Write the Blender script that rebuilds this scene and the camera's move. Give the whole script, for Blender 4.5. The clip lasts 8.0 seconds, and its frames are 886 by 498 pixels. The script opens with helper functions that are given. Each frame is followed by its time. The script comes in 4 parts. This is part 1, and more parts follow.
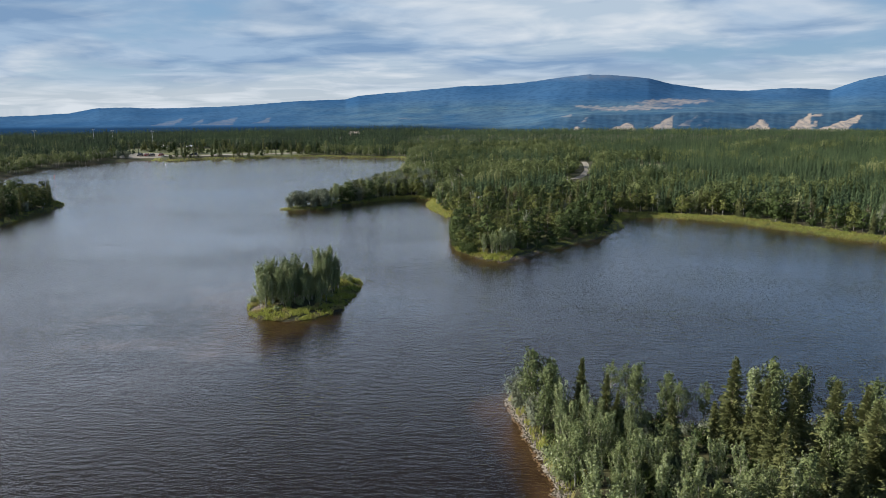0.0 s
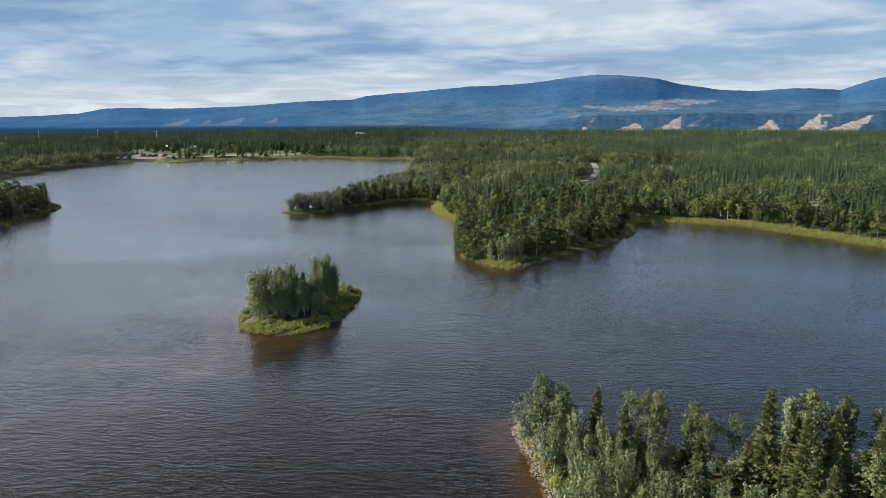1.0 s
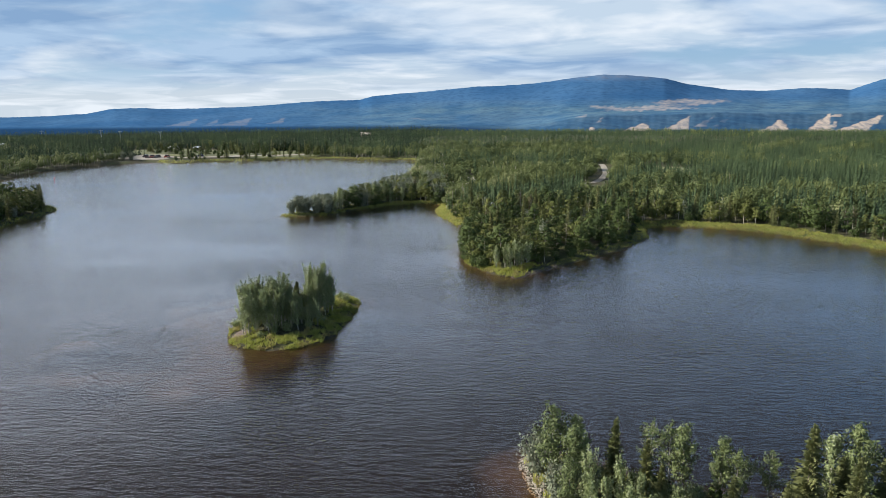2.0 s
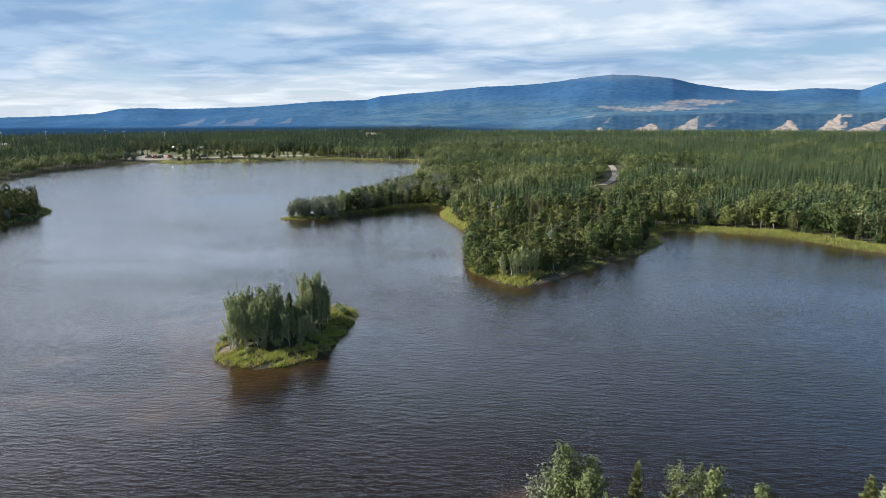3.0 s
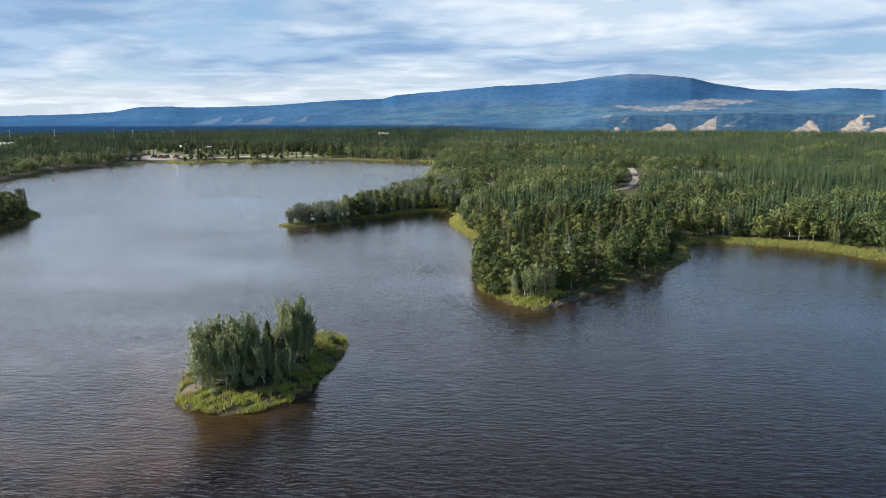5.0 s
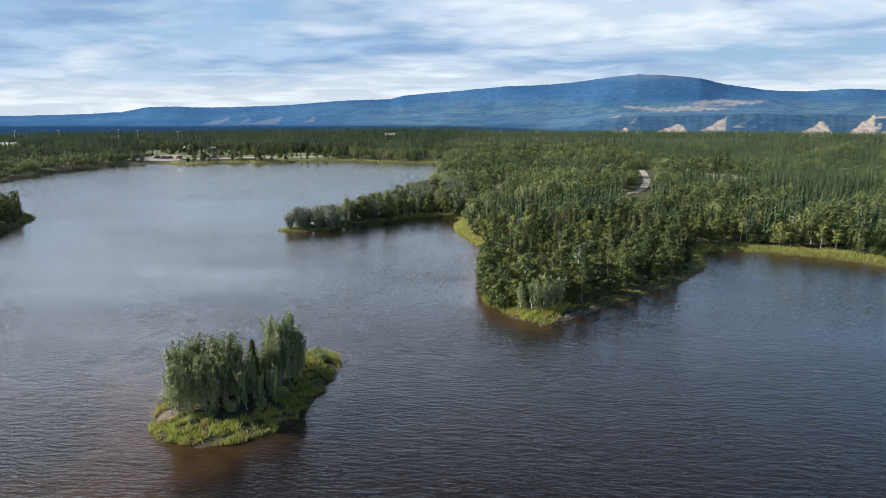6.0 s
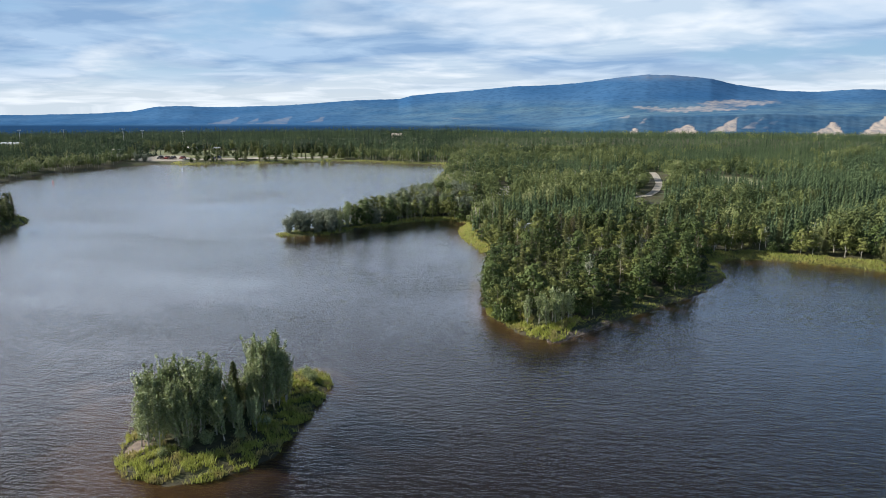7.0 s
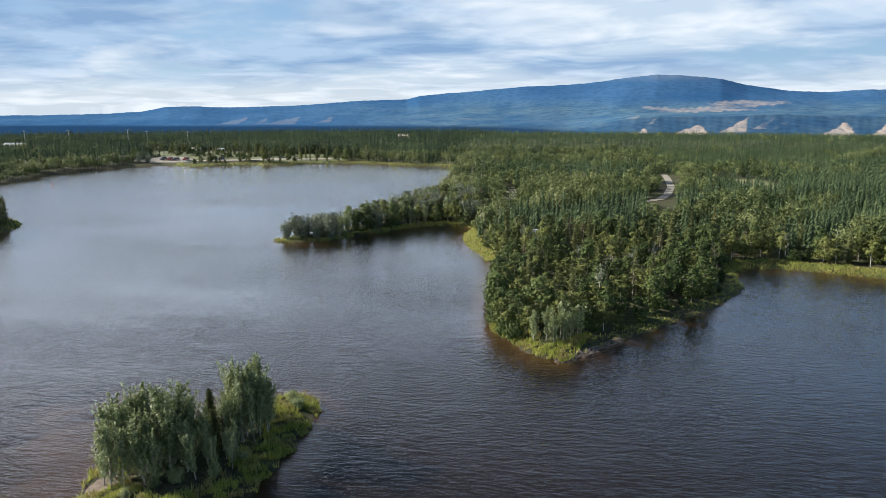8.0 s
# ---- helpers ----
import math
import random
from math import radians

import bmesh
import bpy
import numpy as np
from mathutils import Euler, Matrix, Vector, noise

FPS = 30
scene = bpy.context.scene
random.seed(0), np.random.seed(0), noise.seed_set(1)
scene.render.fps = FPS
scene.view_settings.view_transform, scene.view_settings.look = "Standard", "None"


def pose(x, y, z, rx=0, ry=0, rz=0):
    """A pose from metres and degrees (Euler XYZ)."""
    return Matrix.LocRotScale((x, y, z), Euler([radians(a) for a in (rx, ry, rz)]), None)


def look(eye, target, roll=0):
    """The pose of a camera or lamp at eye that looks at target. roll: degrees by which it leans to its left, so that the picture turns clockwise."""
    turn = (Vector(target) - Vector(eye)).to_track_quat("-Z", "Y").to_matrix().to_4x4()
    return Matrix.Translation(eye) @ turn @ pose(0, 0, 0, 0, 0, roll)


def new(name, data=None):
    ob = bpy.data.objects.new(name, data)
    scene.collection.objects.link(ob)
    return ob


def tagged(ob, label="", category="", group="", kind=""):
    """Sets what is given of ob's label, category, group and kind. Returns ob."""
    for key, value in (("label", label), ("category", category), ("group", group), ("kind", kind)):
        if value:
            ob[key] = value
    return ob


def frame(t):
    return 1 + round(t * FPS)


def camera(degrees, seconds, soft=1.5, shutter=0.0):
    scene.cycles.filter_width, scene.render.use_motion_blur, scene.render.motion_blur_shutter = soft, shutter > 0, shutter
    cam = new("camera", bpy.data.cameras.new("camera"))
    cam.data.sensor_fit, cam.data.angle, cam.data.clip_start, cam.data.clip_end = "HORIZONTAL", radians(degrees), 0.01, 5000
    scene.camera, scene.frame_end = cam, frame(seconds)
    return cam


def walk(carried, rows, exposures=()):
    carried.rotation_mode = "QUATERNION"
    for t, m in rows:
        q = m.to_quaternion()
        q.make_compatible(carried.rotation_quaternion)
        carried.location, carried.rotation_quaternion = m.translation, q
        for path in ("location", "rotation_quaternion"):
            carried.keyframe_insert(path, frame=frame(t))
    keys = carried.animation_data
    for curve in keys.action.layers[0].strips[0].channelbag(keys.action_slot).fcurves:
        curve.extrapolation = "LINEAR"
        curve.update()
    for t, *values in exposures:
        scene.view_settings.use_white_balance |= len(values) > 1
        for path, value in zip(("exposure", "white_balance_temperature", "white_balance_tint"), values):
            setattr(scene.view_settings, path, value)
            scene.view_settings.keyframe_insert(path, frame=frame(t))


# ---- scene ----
cam = camera(64.7, 8.0, soft=0.9)
PATH = [
    (0, (0.037, -4.034, 30.004), (-0.1, -2.079, 29.602), -0.5),
    (0.5, (0.08, -0.888, 29.99), (-0.066, 1.066, 29.589), -0.5),
    (1, (0.091, 2.321, 29.996), (-0.066, 4.274, 29.595), -0.5),
    (1.5, (0.118, 5.511, 29.943), (-0.048, 7.464, 29.542), -0.5),
    (3, (0.221, 15.343, 29.81), (0.025, 17.293, 29.41), -0.5),
    (3.5, (0.303, 18.519, 29.805), (0.098, 20.467, 29.404), -0.4),
    (4, (0.321, 21.877, 29.836), (0.105, 23.825, 29.435), -0.4),
    (4.5, (0.404, 25.167, 29.846), (0.177, 27.113, 29.444), -0.4),
    (6, (0.477, 35.198, 29.984), (0.217, 37.14, 29.583), -0.3),
    (6.5, (0.462, 38.546, 30.003), (0.191, 40.486, 29.602), -0.3),
    (7, (0.487, 41.979, 30.059), (0.204, 43.918, 29.658), -0.2),
    (7.5, (0.501, 45.254, 30.116), (0.208, 47.191, 29.715), -0.2),
    (8, (0.542, 48.618, 30.186), (0.236, 50.553, 29.786), -0.2),
]
walk(cam, [(t, look(eye, target, roll)) for t, eye, target, roll in PATH], ((0, 0.76), (1.5, 0.96), (3.5, 1.12), (8, 1.12)))

# ---- world, sun, exposure ----
SUN_AZ, SUN_EL = radians(273.0), radians(29.0)
sun_way = Vector((math.sin(SUN_AZ) * math.cos(SUN_EL), math.cos(SUN_AZ) * math.cos(SUN_EL), math.sin(SUN_EL)))
sun = new("sun", bpy.data.lights.new("sun", "SUN"))
sun.data.energy, sun.data.angle, sun.data.color = 5.0, radians(0.6), (1.0, 0.94, 0.84)
sun.rotation_mode = "QUATERNION"
sun.rotation_quaternion = sun_way.to_track_quat("Z", "Y")


class Nodes:
    """Small helper to write node trees briefly."""

    def __init__(self, tree):
        self.tree = tree
        tree.nodes.clear()

    def add(self, kind, inputs=(), **props):
        node = self.tree.nodes.new(kind)
        for key, value in props.items():
            setattr(node, key, value)
        for key, value in dict(inputs).items():
            socket = node.inputs[key]
            if hasattr(value, "is_output"):
                self.tree.links.new(value, socket)
            else:
                socket.default_value = value
        return node

    def math(self, op, a, b=0.0, clamp=False):
        return self.add("ShaderNodeMath", {0: a, 1: b}, operation=op, use_clamp=clamp).outputs[0]

    def mix(self, f, a, b):
        node = self.add("ShaderNodeMix", {"Factor": f}, data_type="RGBA")
        for i, v in ((6, a), (7, b)):
            if hasattr(v, "is_output"):
                self.tree.links.new(v, node.inputs[i])
            else:
                node.inputs[i].default_value = (*v, 1.0)
        return node.outputs[2]

    def span(self, v, lo, hi, a=0.0, b=1.0):
        return self.add("ShaderNodeMapRange", {"Value": v, "From Min": lo, "From Max": hi, "To Min": a, "To Max": b}).outputs[0]

    def cloud(self, vec, scale, detail=4.0, rough=0.55, distort=0.0):
        return self.add("ShaderNodeTexNoise", {"Vector": vec, "Scale": scale, "Detail": detail, "Roughness": rough, "Distortion": distort}).outputs[0]


def build_world():
    world = bpy.data.worlds.new("sky")
    scene.world = world
    world.use_nodes = True
    n = Nodes(world.node_tree)
    sky = n.add("ShaderNodeTexSky", sky_type="NISHITA", sun_disc=False, sun_elevation=SUN_EL, sun_rotation=SUN_AZ,
                altitude=600.0, air_density=1.0, dust_density=0.2, ozone_density=1.5).outputs[0]
    way = n.add("ShaderNodeTexCoord").outputs["Generated"]
    xyz = n.add("ShaderNodeSeparateXYZ", {0: way})
    up = n.math("ADD", n.math("MAXIMUM", xyz.outputs[2], 0.0), 0.095)
    flat = n.add("ShaderNodeCombineXYZ", {0: n.math("DIVIDE", xyz.outputs[0], up), 1: n.math("DIVIDE", xyz.outputs[1], up), 2: 3.7}).outputs[0]
    side = n.span(xyz.outputs[0], -0.5, 0.5)
    cover = n.span(n.math("ADD", n.cloud(flat, 0.45, 6.0, 0.52, 0.25), n.math("MULTIPLY", side, -0.05)), 0.36, 0.47)
    thick = n.math("SUBTRACT", n.cloud(flat, 0.62, 6.0, 0.50, 0.35), n.math("MULTIPLY", side, 0.09))
    dark = n.span(thick, 0.37, 0.55)
    lit = n.span(n.cloud(flat, 1.25, 6.0, 0.52, 0.4), 0.44, 0.64)
    low = n.span(xyz.outputs[2], 0.016, 0.06)
    dark = n.math("MULTIPLY", dark, low)
    bright = n.mix(low, (7.6, 8.7, 9.8), (7.0, 8.6, 10.4))
    bright = n.mix(n.math("MULTIPLY", lit, 0.9), bright, (10.6, 11.4, 12.3))
    clouds = n.mix(dark, bright, n.mix(lit, (3.1, 5.0, 7.9), (5.4, 7.4, 10.0)))
    blue = n.mix(0.35, (3.8, 6.6, 10.4), sky)
    both = n.mix(n.math("MAXIMUM", cover, n.math("SUBTRACT", 1.0, low)), blue, clouds)
    # the high cloud is thin and bright on the sun's side, broken and bluer away from it; clear overhead
    toward = n.add("ShaderNodeVectorMath", {0: way, 1: tuple(sun_way)}, operation="DOT_PRODUCT").outputs["Value"]
    veil = n.mix(n.span(toward, -0.2, 0.55), (5.0, 9.4, 16.4), (22.5, 26.0, 31.5))
    veil = n.mix(n.span(n.cloud(flat, 0.9, 5.0), 0.42, 0.62), veil, n.mix(0.25, veil, (8.0, 9.6, 12.0)))
    both = n.mix(n.span(xyz.outputs[2], 0.14, 0.27), both, veil)
    both = n.mix(n.span(xyz.outputs[2], 0.285, 0.475), both, n.mix(0.5, sky, (0.9, 1.8, 3.8)))
    back = n.add("ShaderNodeBackground", {"Color": both, "Strength": 0.0395})
    out = n.add("ShaderNodeOutputWorld", {"Surface": back.outputs[0]})


build_world()


# ---- materials ----
def material(name):
    m = bpy.data.materials.new(name)
    m.use_nodes = True
    return m, Nodes(m.node_tree)


def finish(n, shader, bump=None):
    n.add("ShaderNodeOutputMaterial", {"Surface": shader})


def place(n):
    return n.add("ShaderNodeNewGeometry").outputs["Position"]


def leaf_material(name, dark, mid, pale, through_light=0.35, gloss=0.75, joined=False, straw=None, sparkle=0.42, shine=0.18):
    m, n = material(name)
    island = n.add("ShaderNodeNewGeometry").outputs["Random Per Island"]
    each = n.add("ShaderNodeObjectInfo").outputs["Random"]
    big = n.cloud(place(n), 0.045 if joined else 0.22, 3.0)
    if joined:
        # each tree of a joined wood carries its own tone
        tone = n.add("ShaderNodeAttribute", attribute_name="tone").outputs["Fac"]
        each, island = tone, n.math("ADD", n.math("MULTIPLY", island, 0.2), n.math("MULTIPLY", tone, 0.8))
    f = n.math("ADD", n.math("MULTIPLY", island, sparkle), n.math("ADD", n.math("MULTIPLY", each, 0.84 - sparkle), n.math("MULTIPLY", n.span(big, 0.3, 0.7, -0.12, 0.45), 1.0 if joined else 0.5)), clamp=True)
    c = n.mix(n.span(f, 0.1, 0.6), dark, mid)
    c = n.mix(n.span(f, 0.76, 1.05), c, pale)
    if straw:
        c = n.mix(n.math("MULTIPLY", n.span(n.cloud(place(n), 0.55, 5.0), 0.48, 0.62), 0.75), c, straw)
    bsdf = n.add("ShaderNodeBsdfPrincipled", {"Base Color": c, "Roughness": gloss, "Specular IOR Level": shine})
    trans = n.add("ShaderNodeBsdfTranslucent", {"Color": c})
    mixed = n.add("ShaderNodeMixShader", {0: through_light, 1: bsdf.outputs[0], 2: trans.outputs[0]})
    finish(n, mixed.outputs[0])
    return m


def plain_material(name, a, b, scale, rough=0.8, bump=0.0, bump_scale=8.0, metal=0.0):
    m, n = material(name)
    p = place(n)
    f = n.math("ADD", n.math("MULTIPLY", n.cloud(p, scale, 6.0), 0.7), n.math("MULTIPLY", n.cloud(p, scale * 9.0, 3.0), 0.3))
    c = n.mix(n.span(f, 0.35, 0.65), a, b)
    bsdf = n.add("ShaderNodeBsdfPrincipled", {"Base Color": c, "Roughness": rough, "Metallic": metal})
    if bump:
        h = n.cloud(p, bump_scale, 5.0)
        bn = n.add("ShaderNodeBump", {"Height": h, "Strength": 0.7, "Distance": bump})
        n.tree.links.new(bn.outputs[0], bsdf.inputs["Normal"])
    finish(n, bsdf.outputs[0])
    return m


def ground_material():
    """Forest floor, turf and, under the water line, brown silt whose colour darkens for light lost with depth."""
    m, n = material("forest_floor")
    p = place(n)
    z = n.add("ShaderNodeSeparateXYZ", {0: p}).outputs[2]
    big, fine = n.cloud(p, 0.12, 5.0), n.cloud(p, 2.2, 5.0)
    turf = n.mix(n.span(fine, 0.35, 0.7), (0.03, 0.04, 0.014), (0.085, 0.092, 0.034))
    floor = n.mix(n.span(fine, 0.35, 0.65), (0.028, 0.027, 0.015), (0.07, 0.062, 0.032))
    c = n.mix(n.span(big, 0.42, 0.6), turf, floor)
    c = n.mix(n.span(z, 0.22, 0.06), c, n.mix(fine, (0.03, 0.027, 0.016), (0.066, 0.058, 0.034)))
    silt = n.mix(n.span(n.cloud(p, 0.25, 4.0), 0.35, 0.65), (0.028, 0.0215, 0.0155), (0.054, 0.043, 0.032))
    # bed colour falls off with depth in place of light absorbed by the water
    dimmed_silt = n.mix(n.span(n.math("ADD", z, n.math("MULTIPLY", big, 0.5)), -0.05, -0.75), silt, (0.0025, 0.003, 0.0035))
    c = n.mix(n.span(z, 0.03, -0.06), c, dimmed_silt)
    bn = n.add("ShaderNodeBump", {"Height": fine, "Strength": 0.6, "Distance": 0.15})
    bsdf = n.add("ShaderNodeBsdfPrincipled", {"Base Color": c, "Roughness": 0.9, "Normal": bn.outputs[0], "Specular IOR Level": 0.2})
    finish(n, bsdf.outputs[0])
    return m


def water_material():
    """Clear tannin-brown lake water, rippled by a light wind."""
    m, n = material("lake_water")
    p = place(n)

    def ripple(turn, sx, sy, scale, detail, rough):
        mp = n.add("ShaderNodeMapping", {"Vector": p, "Rotation": (0, 0, radians(turn)), "Scale": (sx, sy, 1)}).outputs[0]
        return n.cloud(mp, scale, detail, rough, 0.3)
    a = ripple(8, 0.36, 1.0, 1.6, 2.0, 0.5)
    b = ripple(-16, 0.5, 1.15, 3.0, 3.0, 0.55)
    c = ripple(24, 0.5, 1.0, 0.32, 2.0, 0.5)
    gust = n.span(n.cloud(n.add("ShaderNodeMapping", {"Vector": p, "Scale": (0.5, 1.0, 1)}).outputs[0], 0.03, 4.0), 0.3, 0.7, 0.4, 1.3)
    h = n.math("MULTIPLY", n.math("ADD", n.math("MULTIPLY", a, 0.09), n.math("ADD", n.math("MULTIPLY", b, 0.065), n.math("MULTIPLY", c, 0.05))), gust)
    bn = n.add("ShaderNodeBump", {"Height": h, "Strength": 1.0, "Distance": 1.0})
    facing = n.add("ShaderNodeLayerWeight", {"Blend": 0.5, "Normal": bn.outputs[0]}).outputs["Facing"]
    f = n.math("ADD", 0.02, n.math("MULTIPLY", n.math("POWER", facing, 5.0), 0.98))
    mirror = n.add("ShaderNodeBsdfAnisotropic", {"Color": (1, 1, 1, 1), "Roughness": 0.08, "Normal": bn.outputs[0]})
    body = n.add("ShaderNodeBsdfTransparent", {"Color": (0.80, 0.66, 0.50, 1)})
    mixed = n.add("ShaderNodeMixShader", {0: f, 1: body.outputs[0], 2: mirror.outputs[0]})
    finish(n, mixed.outputs[0])
    return m


def mountain_material():
    """Far wooded slopes with blue air haze mixed into their colours, pale gravel slides and bare bluffs."""
    m, n = material("haze_blue_slopes")
    p = place(n)
    xyz = n.add("ShaderNodeSeparateXYZ", {0: p})
    wide, mid, fine = n.cloud(p, 0.0016, 5.0), n.cloud(p, 0.006, 5.0), n.cloud(p, 0.03, 5.0)
    col = n.add("ShaderNodeVertexColor", layer_name="bare")
    # distance haze is put into these blue slope colours
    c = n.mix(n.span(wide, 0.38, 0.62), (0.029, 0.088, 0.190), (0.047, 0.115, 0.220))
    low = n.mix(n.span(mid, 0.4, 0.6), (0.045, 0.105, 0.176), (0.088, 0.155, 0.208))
    # alpha: paler haze painted over the lower slopes
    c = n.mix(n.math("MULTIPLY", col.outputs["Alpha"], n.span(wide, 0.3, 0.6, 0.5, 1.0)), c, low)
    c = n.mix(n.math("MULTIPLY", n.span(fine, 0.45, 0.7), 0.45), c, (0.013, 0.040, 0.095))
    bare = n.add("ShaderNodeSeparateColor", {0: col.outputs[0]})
    # blue channel: cloud shadow painted on the flats, and dark gullied bluff faces
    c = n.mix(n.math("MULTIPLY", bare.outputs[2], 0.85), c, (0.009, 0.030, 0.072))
    rock = n.math("MULTIPLY", bare.outputs[0], n.math("MULTIPLY", n.span(mid, 0.33, 0.5), n.span(fine, 0.3, 0.6, 0.35, 0.9)), clamp=True)
    c = n.mix(rock, c, n.mix(fine, (0.19, 0.185, 0.20), (0.34, 0.32, 0.315)))
    streak = n.cloud(n.add("ShaderNodeMapping", {"Vector": p, "Scale": (0.055, 0.02, 0.012)}).outputs[0], 1.0, 5.0, 0.6)
    fine = n.math("ADD", n.math("MULTIPLY", fine, 0.45), n.math("MULTIPLY", streak, 0.55))
    sand = n.math("MULTIPLY", bare.outputs[1], n.span(fine, 0.32, 0.55, 0.25, 0.9), clamp=True)
    c = n.mix(sand, c, n.mix(fine, (0.30, 0.25, 0.21), (0.52, 0.44, 0.365)))
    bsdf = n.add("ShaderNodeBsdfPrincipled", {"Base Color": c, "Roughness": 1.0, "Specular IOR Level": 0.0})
    finish(n, bsdf.outputs[0])
    return m


GROUND = ground_material()
WATER = water_material()
SLOPES = mountain_material()
POPLAR_LEAF = leaf_material("poplar_leaves", (0.058, 0.082, 0.030), (0.225, 0.265, 0.11), (0.46, 0.50, 0.31), 0.25, 0.5, sparkle=0.74, shine=0.4)
ASPEN_LEAF = leaf_material("aspen_leaves", (0.036, 0.048, 0.012), (0.128, 0.142, 0.040), (0.235, 0.24, 0.09), 0.14, sparkle=0.25)
GREY_LEAF = leaf_material("grey_green_leaves", (0.046, 0.064, 0.025), (0.138, 0.168, 0.066), (0.29, 0.32, 0.165), 0.12, 0.6, sparkle=0.5)
DARK_LEAF = leaf_material("dark_green_leaves", (0.022, 0.038, 0.010), (0.064, 0.09, 0.025), (0.135, 0.152, 0.05), 0.1, sparkle=0.25)
BROWN_LEAF = leaf_material("browning_leaves", (0.05, 0.045, 0.02), (0.105, 0.092, 0.045), (0.16, 0.145, 0.085), 0.12)
WILLOW_LEAF = leaf_material("willow_leaves", (0.08, 0.095, 0.06), (0.185, 0.205, 0.14), (0.30, 0.32, 0.235), 0.15)
NEEDLES = leaf_material("spruce_needles", (0.060, 0.074, 0.030), (0.165, 0.178, 0.070), (0.28, 0.265, 0.105), 0.15, 0.75)
SOIL = plain_material("bare_soil", (0.07, 0.052, 0.040), (0.16, 0.12, 0.095), 1.6, 0.95, 0.04, 9.0)
FAR_NEEDLES = leaf_material("far_spruce_needles", (0.020, 0.038, 0.021), (0.072, 0.106, 0.048), (0.150, 0.176, 0.074), 0.22, 0.8, True)
FAR_LEAF = leaf_material("far_aspen_leaves", (0.032, 0.050, 0.017), (0.116, 0.140, 0.050), (0.235, 0.25, 0.115), 0.18, 0.8, True)
SEDGE = leaf_material("sedge_blades", (0.15, 0.175, 0.038), (0.32, 0.34, 0.075), (0.44, 0.43, 0.15), 0.4, 0.7, False, (0.30, 0.24, 0.11))
SHORE_SEDGE = leaf_material("bright_sedge_blades", (0.21, 0.245, 0.055), (0.35, 0.37, 0.095), (0.46, 0.44, 0.16), 0.4, 0.5, False, (0.33, 0.28, 0.09))
BARK_PALE = plain_material("pale_bark", (0.22, 0.20, 0.16), (0.45, 0.42, 0.36), 3.0, 0.85, 0.02, 20.0)
BARK_GREY = plain_material("grey_driftwood", (0.14, 0.12, 0.10), (0.28, 0.25, 0.22), 3.0, 0.9, 0.01, 20.0)
BARK_DARK = plain_material("dark_bark", (0.06, 0.045, 0.03), (0.13, 0.10, 0.075), 4.0, 0.9, 0.02, 20.0)
STONE = plain_material("shore_stone", (0.065, 0.053, 0.045), (0.16, 0.128, 0.108), 1.3, 0.85, 0.03, 9.0)
PALE_STONE = plain_material("pale_shore_stone", (0.15, 0.13, 0.105), (0.33, 0.29, 0.24), 1.3, 0.85, 0.03, 9.0)
GRAVEL = plain_material("pale_gravel", (0.20, 0.18, 0.145), (0.32, 0.29, 0.24), 0.6, 0.95, 0.03, 12.0)
LAWN = plain_material("mown_grass", (0.055, 0.075, 0.024), (0.14, 0.145, 0.055), 0.12, 0.95, 0.04, 3.0)
WHITE_PAINT = plain_material("white_paint", (0.50, 0.50, 0.49), (0.60, 0.60, 0.59), 2.0, 0.45)
ROOFING = plain_material("grey_metal_roof", (0.34, 0.36, 0.38), (0.46, 0.48, 0.5), 0.7, 0.5)
WOOD = plain_material("weathered_boards", (0.16, 0.12, 0.085), (0.30, 0.24, 0.18), 1.5, 0.85)
GLASS = plain_material("dark_window", (0.015, 0.018, 0.02), (0.03, 0.035, 0.04), 1.0, 0.12)
RUBBER = plain_material("tyre_rubber", (0.015, 0.015, 0.015), (0.03, 0.03, 0.03), 5.0, 0.85)
CAR_RED = plain_material("red_car_paint", (0.28, 0.03, 0.025), (0.33, 0.04, 0.03), 2.0, 0.3)
CAR_DARK = plain_material("dark_car_paint", (0.025, 0.03, 0.04), (0.035, 0.04, 0.05), 2.0, 0.3)
CAR_SILVER = plain_material("silver_car_paint", (0.45, 0.46, 0.48), (0.52, 0.53, 0.55), 2.0, 0.3, metal=0.4)
BUOY_RED = plain_material("faded_red_plastic", (0.4, 0.08, 0.04), (0.5, 0.12, 0.06), 3.0, 0.5)


# ---- mesh building ----
def mesh_of(name, verts, faces, mats, index=None, smooth=False):
    """A mesh from an array of vertices and an array of faces, all with the same number of corners."""
    verts, faces = np.asarray(verts, dtype=np.float32), np.asarray(faces, dtype=np.int32)
    me = bpy.data.meshes.new(name)
    k = faces.shape[1]
    me.vertices.add(len(verts))
    me.vertices.foreach_set("co", verts.ravel())
    me.loops.add(faces.size)
    me.loops.foreach_set("vertex_index", faces.ravel())
    me.polygons.add(len(faces))
    me.polygons.foreach_set("loop_start", np.arange(0, faces.size, k, dtype=np.int32))
    if index is not None:
        me.polygons.foreach_set("material_index", np.asarray(index, dtype=np.int32))
    if smooth:
        me.polygons.foreach_set("use_smooth", np.ones(len(faces), dtype=bool))
    me.update(calc_edges=True)
    for mt in mats:
        me.materials.append(mt)
    return me


def part(name, me, parent, label=""):
    ob = new(name, me)
    ob.parent = parent
    return tagged(ob, label) if label else ob


def stack(chunks):
    """Joins (verts, faces) pairs into one pair."""
    vs, fs, k = [], [], 0
    for v, f in chunks:
        vs.append(v)
        fs.append(f + k)
        k += len(v)
    return np.concatenate(vs), np.concatenate(fs)


def bm_mesh(name, bm, mats, smooth=False):
    me = bpy.data.meshes.new(name)
    bm.to_mesh(me)
    bm.free()
